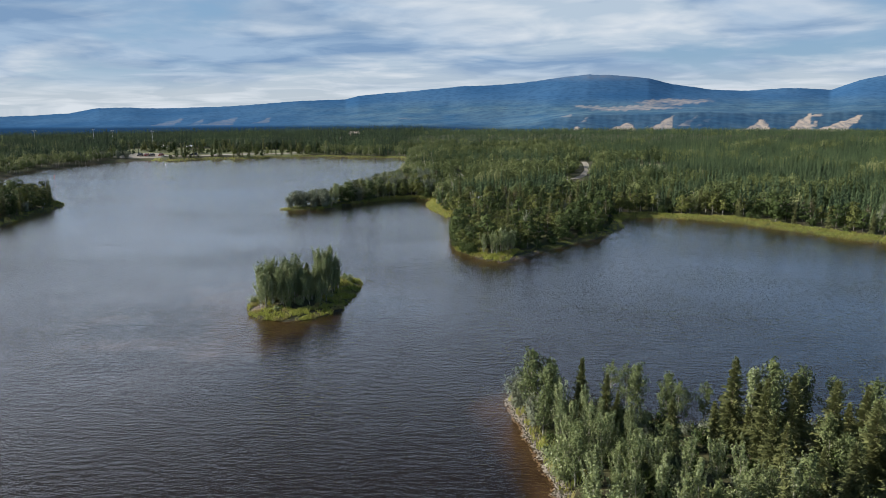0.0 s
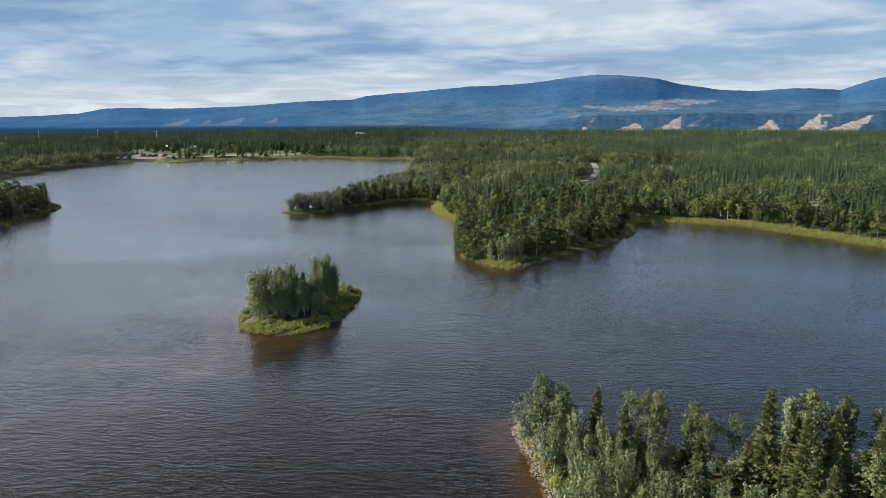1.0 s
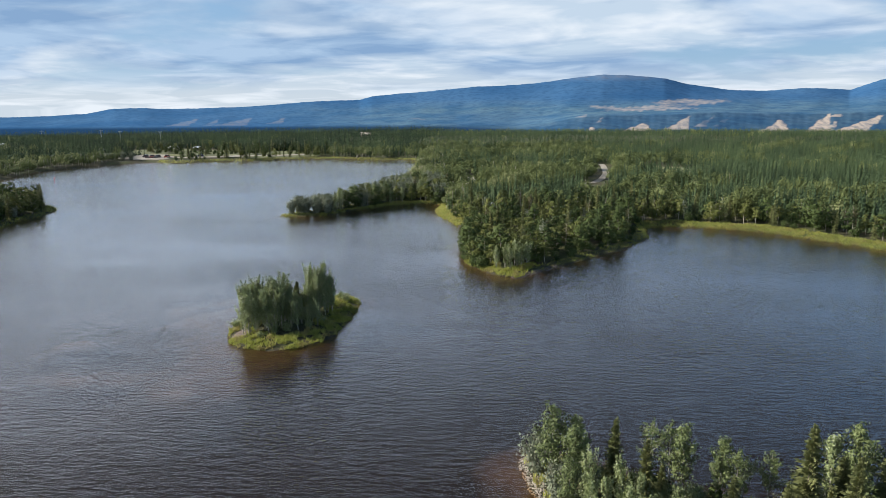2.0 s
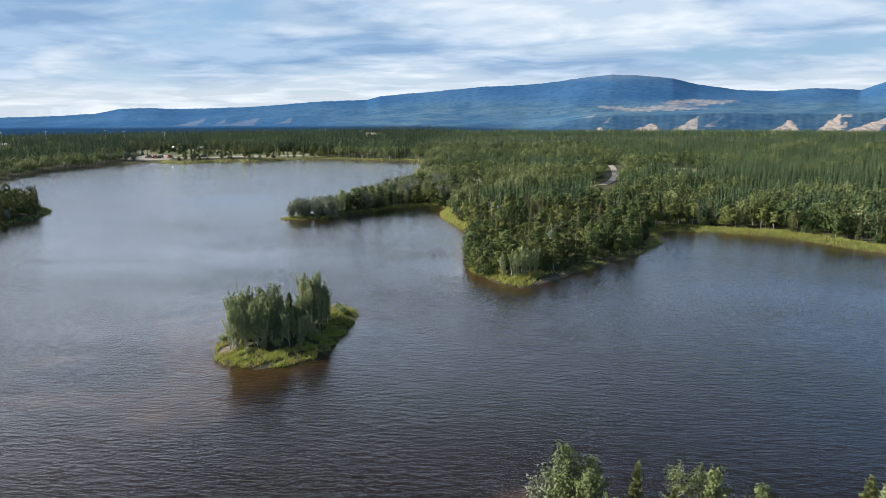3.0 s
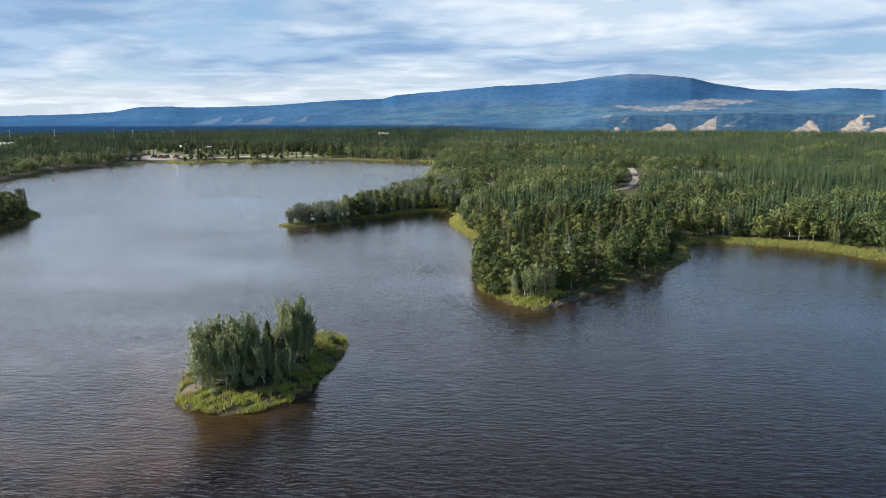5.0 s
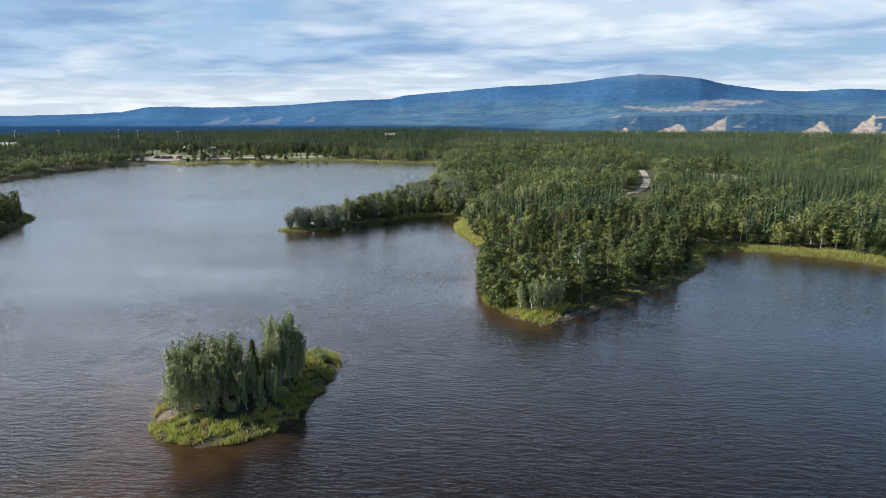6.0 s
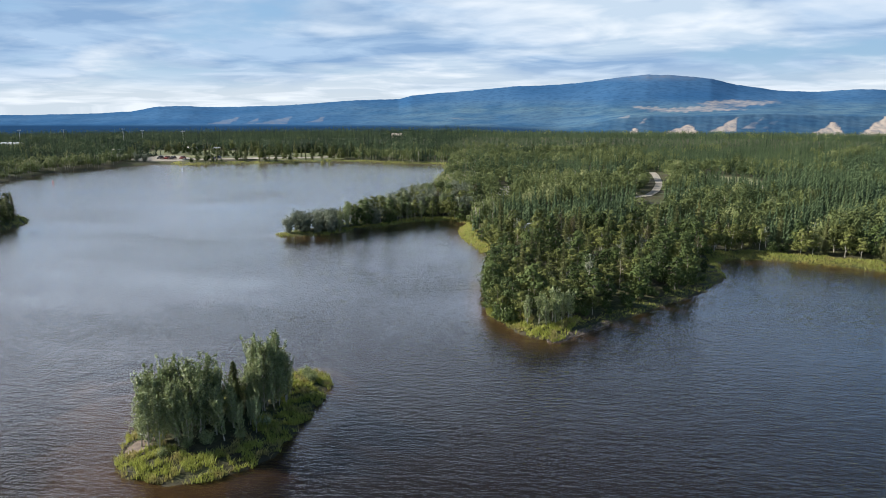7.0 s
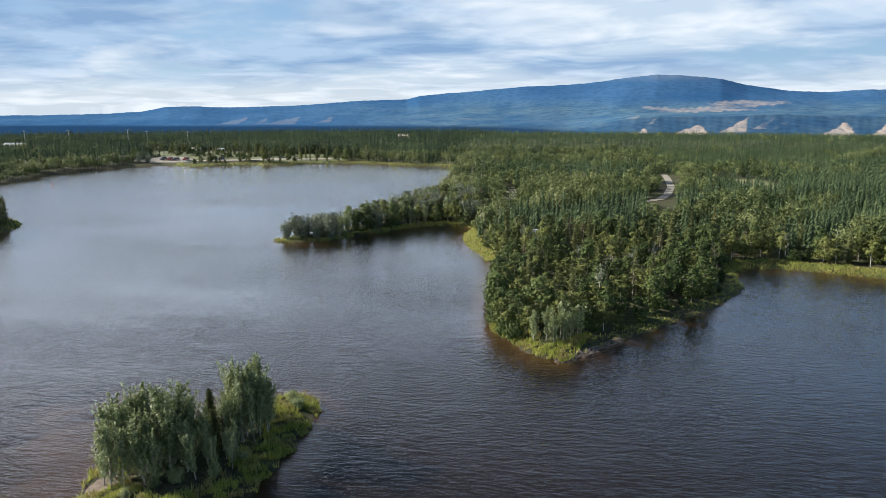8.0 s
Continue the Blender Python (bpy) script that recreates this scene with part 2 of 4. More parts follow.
    for mt in mats:
        me.materials.append(mt)
    for p in me.polygons:
        p.use_smooth = smooth
    return me


def box(bm, size, at, bevel=0.0):
    made = bmesh.ops.create_cube(bm, size=1.0, matrix=Matrix.Translation(at) @ Matrix.Diagonal((*size, 1)))
    if bevel:
        edges = list({e for v in made["verts"] for e in v.link_edges})
        bmesh.ops.bevel(bm, geom=edges, offset=bevel, segments=2, affect="EDGES")


def tube(points, radii, sides=6):
    """A tapered tube along points, as quads."""
    points = np.asarray(points, dtype=float)
    tang = np.gradient(points, axis=0)
    tang /= np.linalg.norm(tang, axis=1)[:, None] + 1e-9
    ref = np.array([0.31, 0.87, 0.38])
    a = np.cross(tang, ref)
    a /= np.linalg.norm(a, axis=1)[:, None] + 1e-9
    b = np.cross(tang, a)
    ang = np.linspace(0, 2 * np.pi, sides, endpoint=False)
    ring = points[:, None] + np.asarray(radii)[:, None, None] * (np.cos(ang)[None, :, None] * a[:, None] + np.sin(ang)[None, :, None] * b[:, None])
    n = len(points)
    i, j = np.meshgrid(np.arange(n - 1), np.arange(sides), indexing="ij")
    j2 = (j + 1) % sides
    f = np.stack([i * sides + j, i * sides + j2, (i + 1) * sides + j2, (i + 1) * sides + j], -1).reshape(-1, 4)
    return ring.reshape(-1, 3), f


def leaves(centres, size, rng, out=None, lift=0.35):
    """Small pointed leaves at the centres, turned at random, their faces leaning outwards."""
    n = len(centres)
    nor = rng.normal(size=(n, 3))
    if out is not None:
        nor = nor * 0.75 + out
    nor[:, 2] += lift
    nor /= np.linalg.norm(nor, axis=1)[:, None] + 1e-9
    a = np.cross(nor, rng.normal(size=(n, 3)))
    a /= np.linalg.norm(a, axis=1)[:, None] + 1e-9
    b = np.cross(nor, a)
    s = (size * rng.uniform(0.65, 1.35, n))[:, None]
    v = np.stack([centres - a * s * 0.7, centres + b * s * 0.45 + a * s * 0.3, centres - b * s * 0.45 + a * s * 0.42], 1).reshape(-1, 3)
    return v, np.arange(3 * n).reshape(-1, 3)


# ---- the lie of the land ----
def curve_through(points, step=6, closed=True):
    """A smooth closed outline through a few corner points."""
    p = np.array(points, dtype=float)
    a, b, c, d = np.roll(p, 1, 0), p, np.roll(p, -1, 0), np.roll(p, -2, 0)
    t = np.linspace(0, 1, step, endpoint=False)[:, None, None]
    q = 0.5 * (2 * b + (c - a) * t + (2 * a - 5 * b + 4 * c - d) * t ** 2 + (3 * b - a - 3 * c + d) * t ** 3)
    return q.transpose(1, 0, 2).reshape(-1, 2)


NORTH_EAST = [(2500, 20), (900, 60), (400, 70), (200, 95), (130, 122), (100, 140), (85, 150), (79, 156), (71, 166), (62, 177), (50, 183), (40, 185),
              (35, 182), (33, 175), (32, 167), (25, 155.5), (19, 148.5), (12, 140.5), (7, 134.5), (4, 131), (2, 129.5), (-2, 132), (-5, 136.5),
              (-7.5, 141), (-9, 152), (-10, 166), (-11, 180), (-14, 190), (-18.5, 202), (-20, 213), (-19.5, 222)]
CAPE = [(-28, 224), (-36, 219), (-41, 212), (-45, 208.5), (-48, 202), (-53, 199), (-61, 197), (-63, 199), (-60, 204), (-54, 211), (-48, 222), (-44, 238), (-41, 262)]
FAR = [(-41, 300), (-45, 345), (-47, 385), (-52, 402), (-75, 406), (-101, 414), (-125, 411), (-145, 400), (-169, 395), (-181, 384), (-202, 391),
       (-213, 378), (-224, 357), (-228, 335), (-223, 312), (-219, 296), (-221, 270), (-235, 240), (-262, 200), (-310, 150), (-420, 100), (-900, 60), (-2500, 20)]
MAIN = np.concatenate([curve_through(NORTH_EAST + CAPE + FAR)[:-6], np.array([(-2600.0, 7000.0), (2600.0, 7000.0)])])
SHORES = {
    "main": MAIN,
    "island": curve_through([(-34.3, 91.4), (-36.3, 95), (-37.4, 100), (-35.2, 104.5), (-32, 109), (-27.5, 114), (-24.5, 115.2), (-22.5, 112.5), (-21.9, 106), (-22.3, 99), (-22.7, 95), (-25, 91.8), (-28, 90.1), (-32, 90.3)]),
    "spit": curve_through([(1.8, 64.5), (2.8, 59), (3.8, 54), (4.6, 50), (5.4, 46), (6.5, 38), (10, 30), (20, 25), (40, 24), (70, 26), (92, 34), (88, 44), (70, 52), (45, 58), (30, 60), (22, 59.2), (16, 60), (10, 62.8), (5, 65.5)]),
    "point": curve_through([(-128, 166), (-132, 186), (-132, 198), (-136, 209), (-146, 217.5), (-165, 222), (-190, 215), (-200, 180), (-170, 150), (-137, 152)]),
    "south": np.array([(-2600.0, -180.0), (2600.0, -180.0), (2600.0, -3000.0), (-2600.0, -3000.0)]),
}


def signed_distance(x, y, ring):
    """Metres inside (plus) or outside (minus) an outline."""
    x, y = np.asarray(x, float).ravel(), np.asarray(y, float).ravel()
    a, b = ring, np.roll(ring, -1, 0)
    best, inside = np.full(x.shape, 1e18), np.zeros(x.shape, bool)
    for (ax, ay), (bx, by) in zip(a, b):
        dx, dy = bx - ax, by - ay
        t = np.clip(((x - ax) * dx + (y - ay) * dy) / (dx * dx + dy * dy + 1e-12), 0, 1)
        best = np.minimum(best, (x - ax - t * dx) ** 2 + (y - ay - t * dy) ** 2)
        if ay != by:
            hit = ((ay > y) != (by > y)) & (x < (bx - ax) * (y - ay) / (by - ay) + ax)
            inside ^= hit
    return np.where(inside, 1, -1) * np.sqrt(best)


def waver(x, y, s):
    return np.sin(x * s + 1.3) * np.cos(y * s * 1.17 - 0.7) + 0.5 * np.sin(x * s * 2.3 - y * s * 1.9 + 2.0)


def shore_distance(x, y):
    d = np.max([signed_distance(x, y, ring) for ring in SHORES.values()], axis=0)
    x, y = np.asarray(x, float).ravel(), np.asarray(y, float).ravel()
    return d + 0.28 * waver(x, y, 1.4) + 0.18 * waver(x, y, 3.3)


# silt banks under the water: x, y, half widths, rise
SHOALS = [(-33, 79, 9, 9, 2.1), (-56, 91.5, 4.5, 2.2, 2.5), (-50, 81, 7, 3.4, 2.5), (-1.0, 63, 3.0, 7, 0.25), (-47, 110, 16, 18, 1.6)]


def height_from(d, x, y):
    x, y = np.asarray(x, float).ravel(), np.asarray(y, float).ravel()
    rise = 0.02 + 0.75 * (1 - np.exp(-np.maximum(d, 0) / 3.0)) + 1.2 * (1 - np.exp(-np.maximum(d - 4, 0) / 40.0))
    rise += np.clip(d, 0, 20) / 20 * 0.25 * waver(x, y, 0.06)
    bed = -2.8 * (1 - np.exp(np.minimum(d, 0) / 8.0)) - 0.02
    for cx, cy, rx, ry, up in SHOALS:
        bed = bed + up * np.exp(-((x - cx) / rx) ** 2 - ((y - cy) / ry) ** 2) * (1 + 0.2 * waver(x, y, 0.5))
    z = np.where(d > 0, rise, np.minimum(bed, -0.02 - 0.35 * np.clip(-d / 2.5, 0, 1)))
    r = np.hypot(x, y)
    swell = np.clip((r - 380) / 260, 0, 1)
    return z + 3.2 * swell * swell * (3 - 2 * swell) * (d > 0) - 0.031 * np.maximum(r - 600, 0) - 0.025 * np.maximum(r - 1100, 0)


def ramp(stops):
    """Coordinates with their own spacing in each stretch: (from, to, step)."""
    return np.concatenate([np.arange(a, b, s) for a, b, s in stops])


def build_ground():
    """The one ground sheet; returns its grid lines, heights and distances from the shore."""
    xs = ramp([(-5000, -1000, 400), (-1000, -300, 35), (-300, -66, 4.5), (-66, 90, 1.0), (90, 300, 5), (300, 1000, 35), (1000, 5001, 400)])
    ys = ramp([(-1200, -200, 100), (-200, 30, 10), (30, 44, 2), (44, 68, 0.8), (68, 86, 3), (86, 118, 0.8), (118, 126, 2), (126, 228, 1.0), (228, 430, 3.4), (430, 640, 7), (640, 1300, 30), (1300, 4900, 300)])
    gx, gy = np.meshgrid(xs, ys)
    d = shore_distance(gx, gy)
    z = height_from(d, gx, gy)
    v = np.stack([gx.ravel(), gy.ravel(), z], 1)
    w, h = len(xs), len(ys)
    i, j = np.meshgrid(np.arange(h - 1), np.arange(w - 1), indexing="ij")
    f = np.stack([i * w + j, i * w + j + 1, (i + 1) * w + j + 1, (i + 1) * w + j], -1).reshape(-1, 4)
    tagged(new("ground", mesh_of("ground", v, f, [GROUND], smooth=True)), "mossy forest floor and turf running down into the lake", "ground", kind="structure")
    return xs, ys, z.reshape(h, w), d.reshape(h, w)


GRID_X, GRID_Y, GRID_Z, GRID_D = build_ground()


def on_grid(x, y, table):
    x, y = np.asarray(x, float).ravel(), np.asarray(y, float).ravel()
    i = np.clip(np.searchsorted(GRID_X, x) - 1, 0, len(GRID_X) - 2)
    j = np.clip(np.searchsorted(GRID_Y, y) - 1, 0, len(GRID_Y) - 2)
    u, v = (x - GRID_X[i]) / (GRID_X[i + 1] - GRID_X[i]), (y - GRID_Y[j]) / (GRID_Y[j + 1] - GRID_Y[j])
    return (table[j, i] * (1 - u) + table[j, i + 1] * u) * (1 - v) + (table[j + 1, i] * (1 - u) + table[j + 1, i + 1] * u) * v


def ground_z(x, y):
    return on_grid(x, y, GRID_Z)


def land_distance(x, y):
    return on_grid(x, y, GRID_D)


bm = bmesh.new()
bmesh.ops.create_grid(bm, x_segments=1, y_segments=1, size=1.0, matrix=Matrix.Translation((0, 120, 0)) @ Matrix.Diagonal((650, 330, 1, 1)))
tagged(new("water", bm_mesh("water", bm, [WATER])), "dark rippled lake water reflecting a cloudy sky", "water", kind="structure")


def build_mountains():
    """Far side of the valley: bluffs, a bench and a long ridge."""
    rx = [-4600, -3550, -3060, -2770, -2570, -2370, -2180, -1750, -1490, -1240, -930, -850, -670, -460, -210, 70, 275, 410, 596, 713, 963, 1113, 1344, 1570, 1791, 1870, 2053, 2212, 2366, 2800, 3600]
    rz = [-25, -22, -13, 1, 33, 35, 27, 35, 48, 67, 73, 95, 109, 124, 146, 155, 173, 194, 210, 208, 184, 146, 112, 103, 117, 116, 103, 158, 188, 230, 240]
    us = np.linspace(-4400, 3400, 780)
    ys = np.concatenate([np.linspace(2200, 2700, 3), np.linspace(2760, 3080, 44), np.linspace(3110, 4500, 44), np.linspace(4540, 4800, 4)])
    u, y = np.meshgrid(us, ys)
    ridge = np.broadcast_to(np.interp(us, rx, rz), u.shape)
    right = np.clip((u + 50) / 700, 0, 1)
    right = right * right * (3 - 2 * right)
    top = -112 + right * (86 + 6 * np.sin(u * 0.006))
    foot = -175.0
    b = np.clip((y - 2760) / 300, 0, 1)
    z = foot + (top - foot) * b
    k = np.clip((y - 3060) / 1440, 0, 1)
    rise = right * (0.10 * np.minimum(k / 0.4, 1) + 0.90 * np.clip((k - 0.33) / 0.67, 0, 1) ** 1.2) + (1 - right) * k ** 1.25
    bench = top + (ridge - top) * rise
    z = np.where(y > 3060, bench, z)
    hump = np.sin(np.pi * np.clip(k, 0, 1))
    spur = np.sin(u * 0.0052 + y * 0.0021) * np.sin(u * 0.0083 - y * 0.003 + 1) + 0.4 * np.sin(u * 0.021 + y * 0.006) * np.sin(y * 0.011 - u * 0.013)
    z = z + 4 * spur * hump + np.where(k > 0.97, 0.6 * np.sin(u * 0.053 + 2 * np.sin(u * 0.004)) + 0.8 * np.sin(u * 0.021 + 3 * np.sin(u * 0.0023)) + 0.5 * np.sin(u * 0.13 + 2 * np.sin(u * 0.009)), 0) - np.where(y > 4500, (y - 4500) * 0.3, 0)
    v = np.stack([(u * y / 4500).ravel(), y.ravel(), (30 + (z - 30) * y / 4500).ravel()], 1)
    h, w = u.shape
    i, j = np.meshgrid(np.arange(h - 1), np.arange(w - 1), indexing="ij")
    f = np.stack([i * w + j, i * w + j + 1, (i + 1) * w + j + 1, (i + 1) * w + j], -1).reshape(-1, 4)
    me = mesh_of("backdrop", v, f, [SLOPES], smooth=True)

    jag = 12 * np.sin(u * 0.055 + 0.02 * z) + 10 * np.sin(u * 0.13 + 1) + 7 * np.sin(z * 0.3 + u * 0.03)

    def slide(cu, low, high, half, lean=0.0):
        """A bare slope that widens downwards from a ragged top."""
        f = np.clip((high - z) / (high - low), 0, 1)
        across = half * (0.06 + 0.94 * f ** 1.05) - np.abs(u - cu - lean * (z - low)) + 0.55 * jag
        return np.clip(across / 9, 0, 1) * np.clip((high - z) / 4 + 0.3 * jag / 9, 0, 1) * np.clip((z - low) / 4, 0, 1)

    def bed(cu, cz, wu, wz, tilt=0.0):
        d = ((u - cu) / wu) ** 2 + ((z - cz - tilt * (u - cu) + 0.25 * jag) / wz) ** 2
        return np.clip(2.2 - 2.2 * d, 0, 1)
    grey = bed(850, 2, 350, 12, 0.012) + bed(1130, 42, 250, 19, 0.02) + bed(960, 16, 240, 9, 0.04) + bed(600, 14, 90, 7, -0.06) + 0.25 * np.clip((z - 168) / 30, 0, 1)
    grey += 0.36 * (slide(-1800, -85, -33, 120, 3) + slide(-2150, -85, -36, 90, 3) + slide(-1500, -75, -32, 50, 2) + slide(-1950, -85, -36, 40, 2))
    grey += 0.6 * (slide(560, -85, -45, 22, 1) + slide(1190, -110, -40, 45, 1.2) + slide(1290, -110, -42, 38, 1.2) + slide(440, -50, -28, 40, 3)) + 0.3 * bed(-560, -50, 60, 5)
    sandy = slide(800, -150, -84, 130, 0.7) + 0.75 * slide(1040, -130, -40, 75, 1.0) + slide(1640, -150, -70, 110, 0.3) + slide(1890, -150, -30, 95, 0.5)
    sandy += 0.8 * slide(1960, -56, -34, 60, 3) + slide(2060, -150, -40, 110, 1.9) + slide(520, -150, -108, 50, 0.4) + 0.8 * slide(1960, -120, -80, 30, 0.5)
    col = me.color_attributes.new("bare", "FLOAT_COLOR", "POINT")
    # blue: painted shadow on the flats, dark bluff faces; alpha: low haze belt
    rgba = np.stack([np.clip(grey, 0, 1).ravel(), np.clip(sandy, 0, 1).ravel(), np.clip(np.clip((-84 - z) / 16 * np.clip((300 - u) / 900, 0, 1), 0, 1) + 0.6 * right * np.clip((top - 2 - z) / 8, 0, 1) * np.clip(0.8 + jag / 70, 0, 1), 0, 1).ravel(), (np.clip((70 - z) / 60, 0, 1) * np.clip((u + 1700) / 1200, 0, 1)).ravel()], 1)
    col.data.foreach_set("color", rgba.astype(np.float32).ravel())
    tagged(new("backdrop", me), "distant wooded mountain tinted haze-blue, with pale sandy bluffs", "mountain", kind="structure")


build_mountains()


# ---- trees ----
def trunk_line(h, rng, bend=0.04, n=7):
    t = np.linspace(0, 1, n)
    sway = np.cumsum(rng.normal(size=(n, 2)) * bend * h / n, axis=0) * t[:, None]
    return np.column_stack([sway, t * h])


def welded(trunk, limbs, sides=6):
    """Trunk and limbs as one connected mesh: each limb grows out of a ring of the trunk. limbs: (tube, ring)."""
    vs, fs, k = [trunk[0]], [trunk[1]], len(trunk[0])
    for (lv, lf), ring in limbs:
        remap = np.concatenate([ring * sides + np.array([0, 2, 4]), np.arange(len(lv) - 3) + k])
        vs.append(lv[3:])
        fs.append(remap[lf])
        k += len(lv) - 3
    return np.concatenate(vs), np.concatenate(fs)


def broadleaf(name, h, width, count, leaf, leaf_mat, bark, rng, low=0.28, rise=0.9, limbs=16, bare=0.0, sweep=0.9, spread=1.0):
    """A slim poplar-like tree: bent pale trunk, rising limbs, many small leaves along them."""
    root = new(name)
    rings = 15 if count > 1450 else 9
    line = trunk_line(h * 0.95, rng, n=rings)
    r0 = 0.011 * h + 0.02
    grown, centres, outs = [], [], []
    for k in range(limbs):
        f = low + (0.97 - low) * (k + rng.uniform(0, 1)) / limbs
        ring = min(rings - 2, int(f * (rings - 1)))
        base = line[ring]
        ang = k * 2.4 + rng.uniform(-0.5, 0.5)
        reach = width * (0.22 + 0.78 * math.sin(math.pi * min(1, (f - low) / (1 - low) * 0.78 + 0.22))) * rng.uniform(0.55, 1.25)
        side = np.array([math.cos(ang), math.sin(ang), 0])
        s = np.linspace(0, 1, 5 if count > 900 else 3)[:, None]
        lift = rise * rng.uniform(0.75, 1.3)
        pts = base + side * reach * s ** sweep + np.array([0, 0, 1]) * reach * lift * s ** 1.6
        grown.append((tube(pts, np.linspace(r0 * 0.45 * (1.1 - f), 0.008, len(pts)), 3), ring))
        if rng.uniform() < bare:
            continue
        m = max(3, int(count / limbs * (0.6 + 0.8 * reach / width)))
        tt = rng.uniform(0.1, 1.12, m)[:, None]
        c = base + side * reach * tt ** sweep + np.array([0, 0, 1]) * reach * lift * tt ** 1.6
        tight = spread * (1.2 - 0.5 * np.clip(tt, 0, 1))
        knots = rng.normal(size=(6, 3)) * np.array([0.2, 0.2, 0.26])
        c = c + (knots[rng.integers(0, 6, m)] + rng.normal(size=(m, 3)) * np.array([0.15, 0.15, 0.2])) * tight
        centres.append(c)
        outs.append(np.tile(side, (m, 1)))
    m = count // 14
    tt = rng.uniform(0.72, 1.06, m)
    centres.append(np.column_stack([np.interp(tt, np.linspace(0, 1, rings), line[:, q]) for q in (0, 1)] + [tt * h * 0.95]) + rng.normal(size=(m, 3)) * 0.13)
    outs.append(rng.normal(size=(m, 3)))
    part("trunk", mesh_of("trunk", *welded(tube(line, np.linspace(r0, 0.012, rings)), grown), [bark], smooth=True), root, "pale slender trunk with limbs")
    c = np.concatenate(centres)
    c[:, 2] = np.maximum(c[:, 2], h * low * 0.6)
    part("crown", mesh_of("crown", *leaves(c, leaf, rng, np.concatenate(outs)), [leaf_mat]), root)
    return root


def clumped(name, h, width, clumps, count, leaf, leaf_mat, rng, low=0.3):
    """A round-headed aspen: forked pale trunk and a crown of separate leafy clumps, dense on their outsides."""
    root = new(name)
    line = trunk_line(h * 0.86, rng, 0.08, 9)
    r0 = 0.008 * h + 0.015
    grown, centres, outs = [], [], []
    for k in range(clumps):
        f = (k + rng.uniform(0.1, 0.9)) / clumps
        ring = int(np.clip((low * 0.8 + (0.9 - low * 0.8) * f) * 8, 1, 7))
        base = line[ring]
        ang = k * 2.4 + rng.uniform(-0.6, 0.6)
        reach = width * math.sqrt(max(0.03, 1 - (1.75 * f - 0.72) ** 2)) * (0.1 if k % 4 == 3 else rng.uniform(0.4, 0.85))
        size = width * rng.uniform(0.4, 0.66) * (1.08 - 0.35 * f)
        top = np.array([base[0] + math.cos(ang) * reach, base[1] + math.sin(ang) * reach, h * (low + (0.97 - low) * f) - 0.3 * size])
        s = np.linspace(0, 1, 3)[:, None]
        pts = base + (top - base) * s + np.array([0, 0, -0.12 * reach]) * np.sin(s * 3.14)
        grown.append((tube(pts, np.linspace(r0 * 0.4 * (1.15 - f), 0.008, 3), 3), ring))
        m = int(count / clumps * (size / (0.5 * width)) ** 1.5)
        d = rng.normal(size=(m, 3))
        d /= np.linalg.norm(d, axis=1)[:, None]
        d[:, 2] = np.where(d[:, 2] < -0.3, -d[:, 2], d[:, 2])
        shell = rng.uniform(0.35, 1.0, (m, 1)) ** 0.6 * (1 + 0.3 * np.sin(4 * d[:, :1] + k) * np.cos(5 * d[:, 1:2] + 2 * k))
        centres.append(top + d * shell * size * np.array([1.0, 1.0, 0.85]))
        mass = (centres[-1] - np.array([line[4, 0], line[4, 1], h * (low + 1) * 0.5])) / np.array([width, width, h * (1 - low) * 0.5])
        outs.append(d * 0.9 + mass * 1.3)
    part("trunk", mesh_of("trunk", *welded(tube(line, np.linspace(r0, 0.015, 9)), grown), [BARK_GREY if leaf_mat is DARK_LEAF else BARK_PALE], smooth=True), root, "slender trunk with limbs")
    c = np.concatenate(centres)
    c[:, 2] = np.maximum(c[:, 2], 0.15 * h * low)
    part("crown", mesh_of("crown", *leaves(c, leaf, rng, np.concatenate(outs), 0.35), [leaf_mat]), root)
    return root


def spruce(name, h, width, rng, dense=1.0, sprays=4):
    """A narrow spruce: straight trunk and whorls of drooping needle sprays."""
    root = new(name)
    line = trunk_line(h, rng, 0.012)
    quads = []
    z = 0.05 * h
    while z < h * 0.985:
        f = z / h
        reach = width * ((1 - f) ** 0.8) * rng.uniform(0.75, 1.15) + 0.1
        if f < 0.15:
            reach *= 0.8
        n = int(6 + 4 * (1 - f))
        off = rng.uniform(0, 6.28)
        for i in range(n):
            a = off + i * 6.283 / n + rng.uniform(-0.25, 0.25)
            side, cross = np.array([math.cos(a), math.sin(a), 0]), np.array([-math.sin(a), math.cos(a), 0])
            ln, base = reach * rng.uniform(0.5, 1.3), np.array([*line[min(6, int(f * 6)), :2], z + rng.uniform(-0.24, 0.24)])
            droop = -ln * rng.uniform(0.15, 0.75) * (1 - 0.8 * f) + ln * 0.6 * f
            for q in range(sprays):
                s0 = 0.12 + 0.9 * q / sprays
                root_pt = base + side * ln * s0 + np.array([0, 0, droop * s0 ** 1.2 + rng.uniform(-0.1, 0.1)])
                tw = (0.44 - 0.25 * q / sprays) * ln * rng.uniform(0.7, 1.2) + 0.07
                for sg in (-1, 1):
                    tip = root_pt + (side * 0.75 + cross * sg * 0.75) * tw + np.array([0, 0, droop * 0.25 - 0.06 + rng.uniform(-0.12, 0.12)])
                    wide = (side * 0.5 - cross * sg * 0.5) * tw * (0.34 if sprays > 3 else 0.6)
                    quads.append([root_pt + wide + (0, 0, 0.05), tip, root_pt - wide - (0, 0, 0.08)])
        z += (0.15 + 0.14 * (1 - f)) / dense
    q = np.array(quads).reshape(-1, 3)
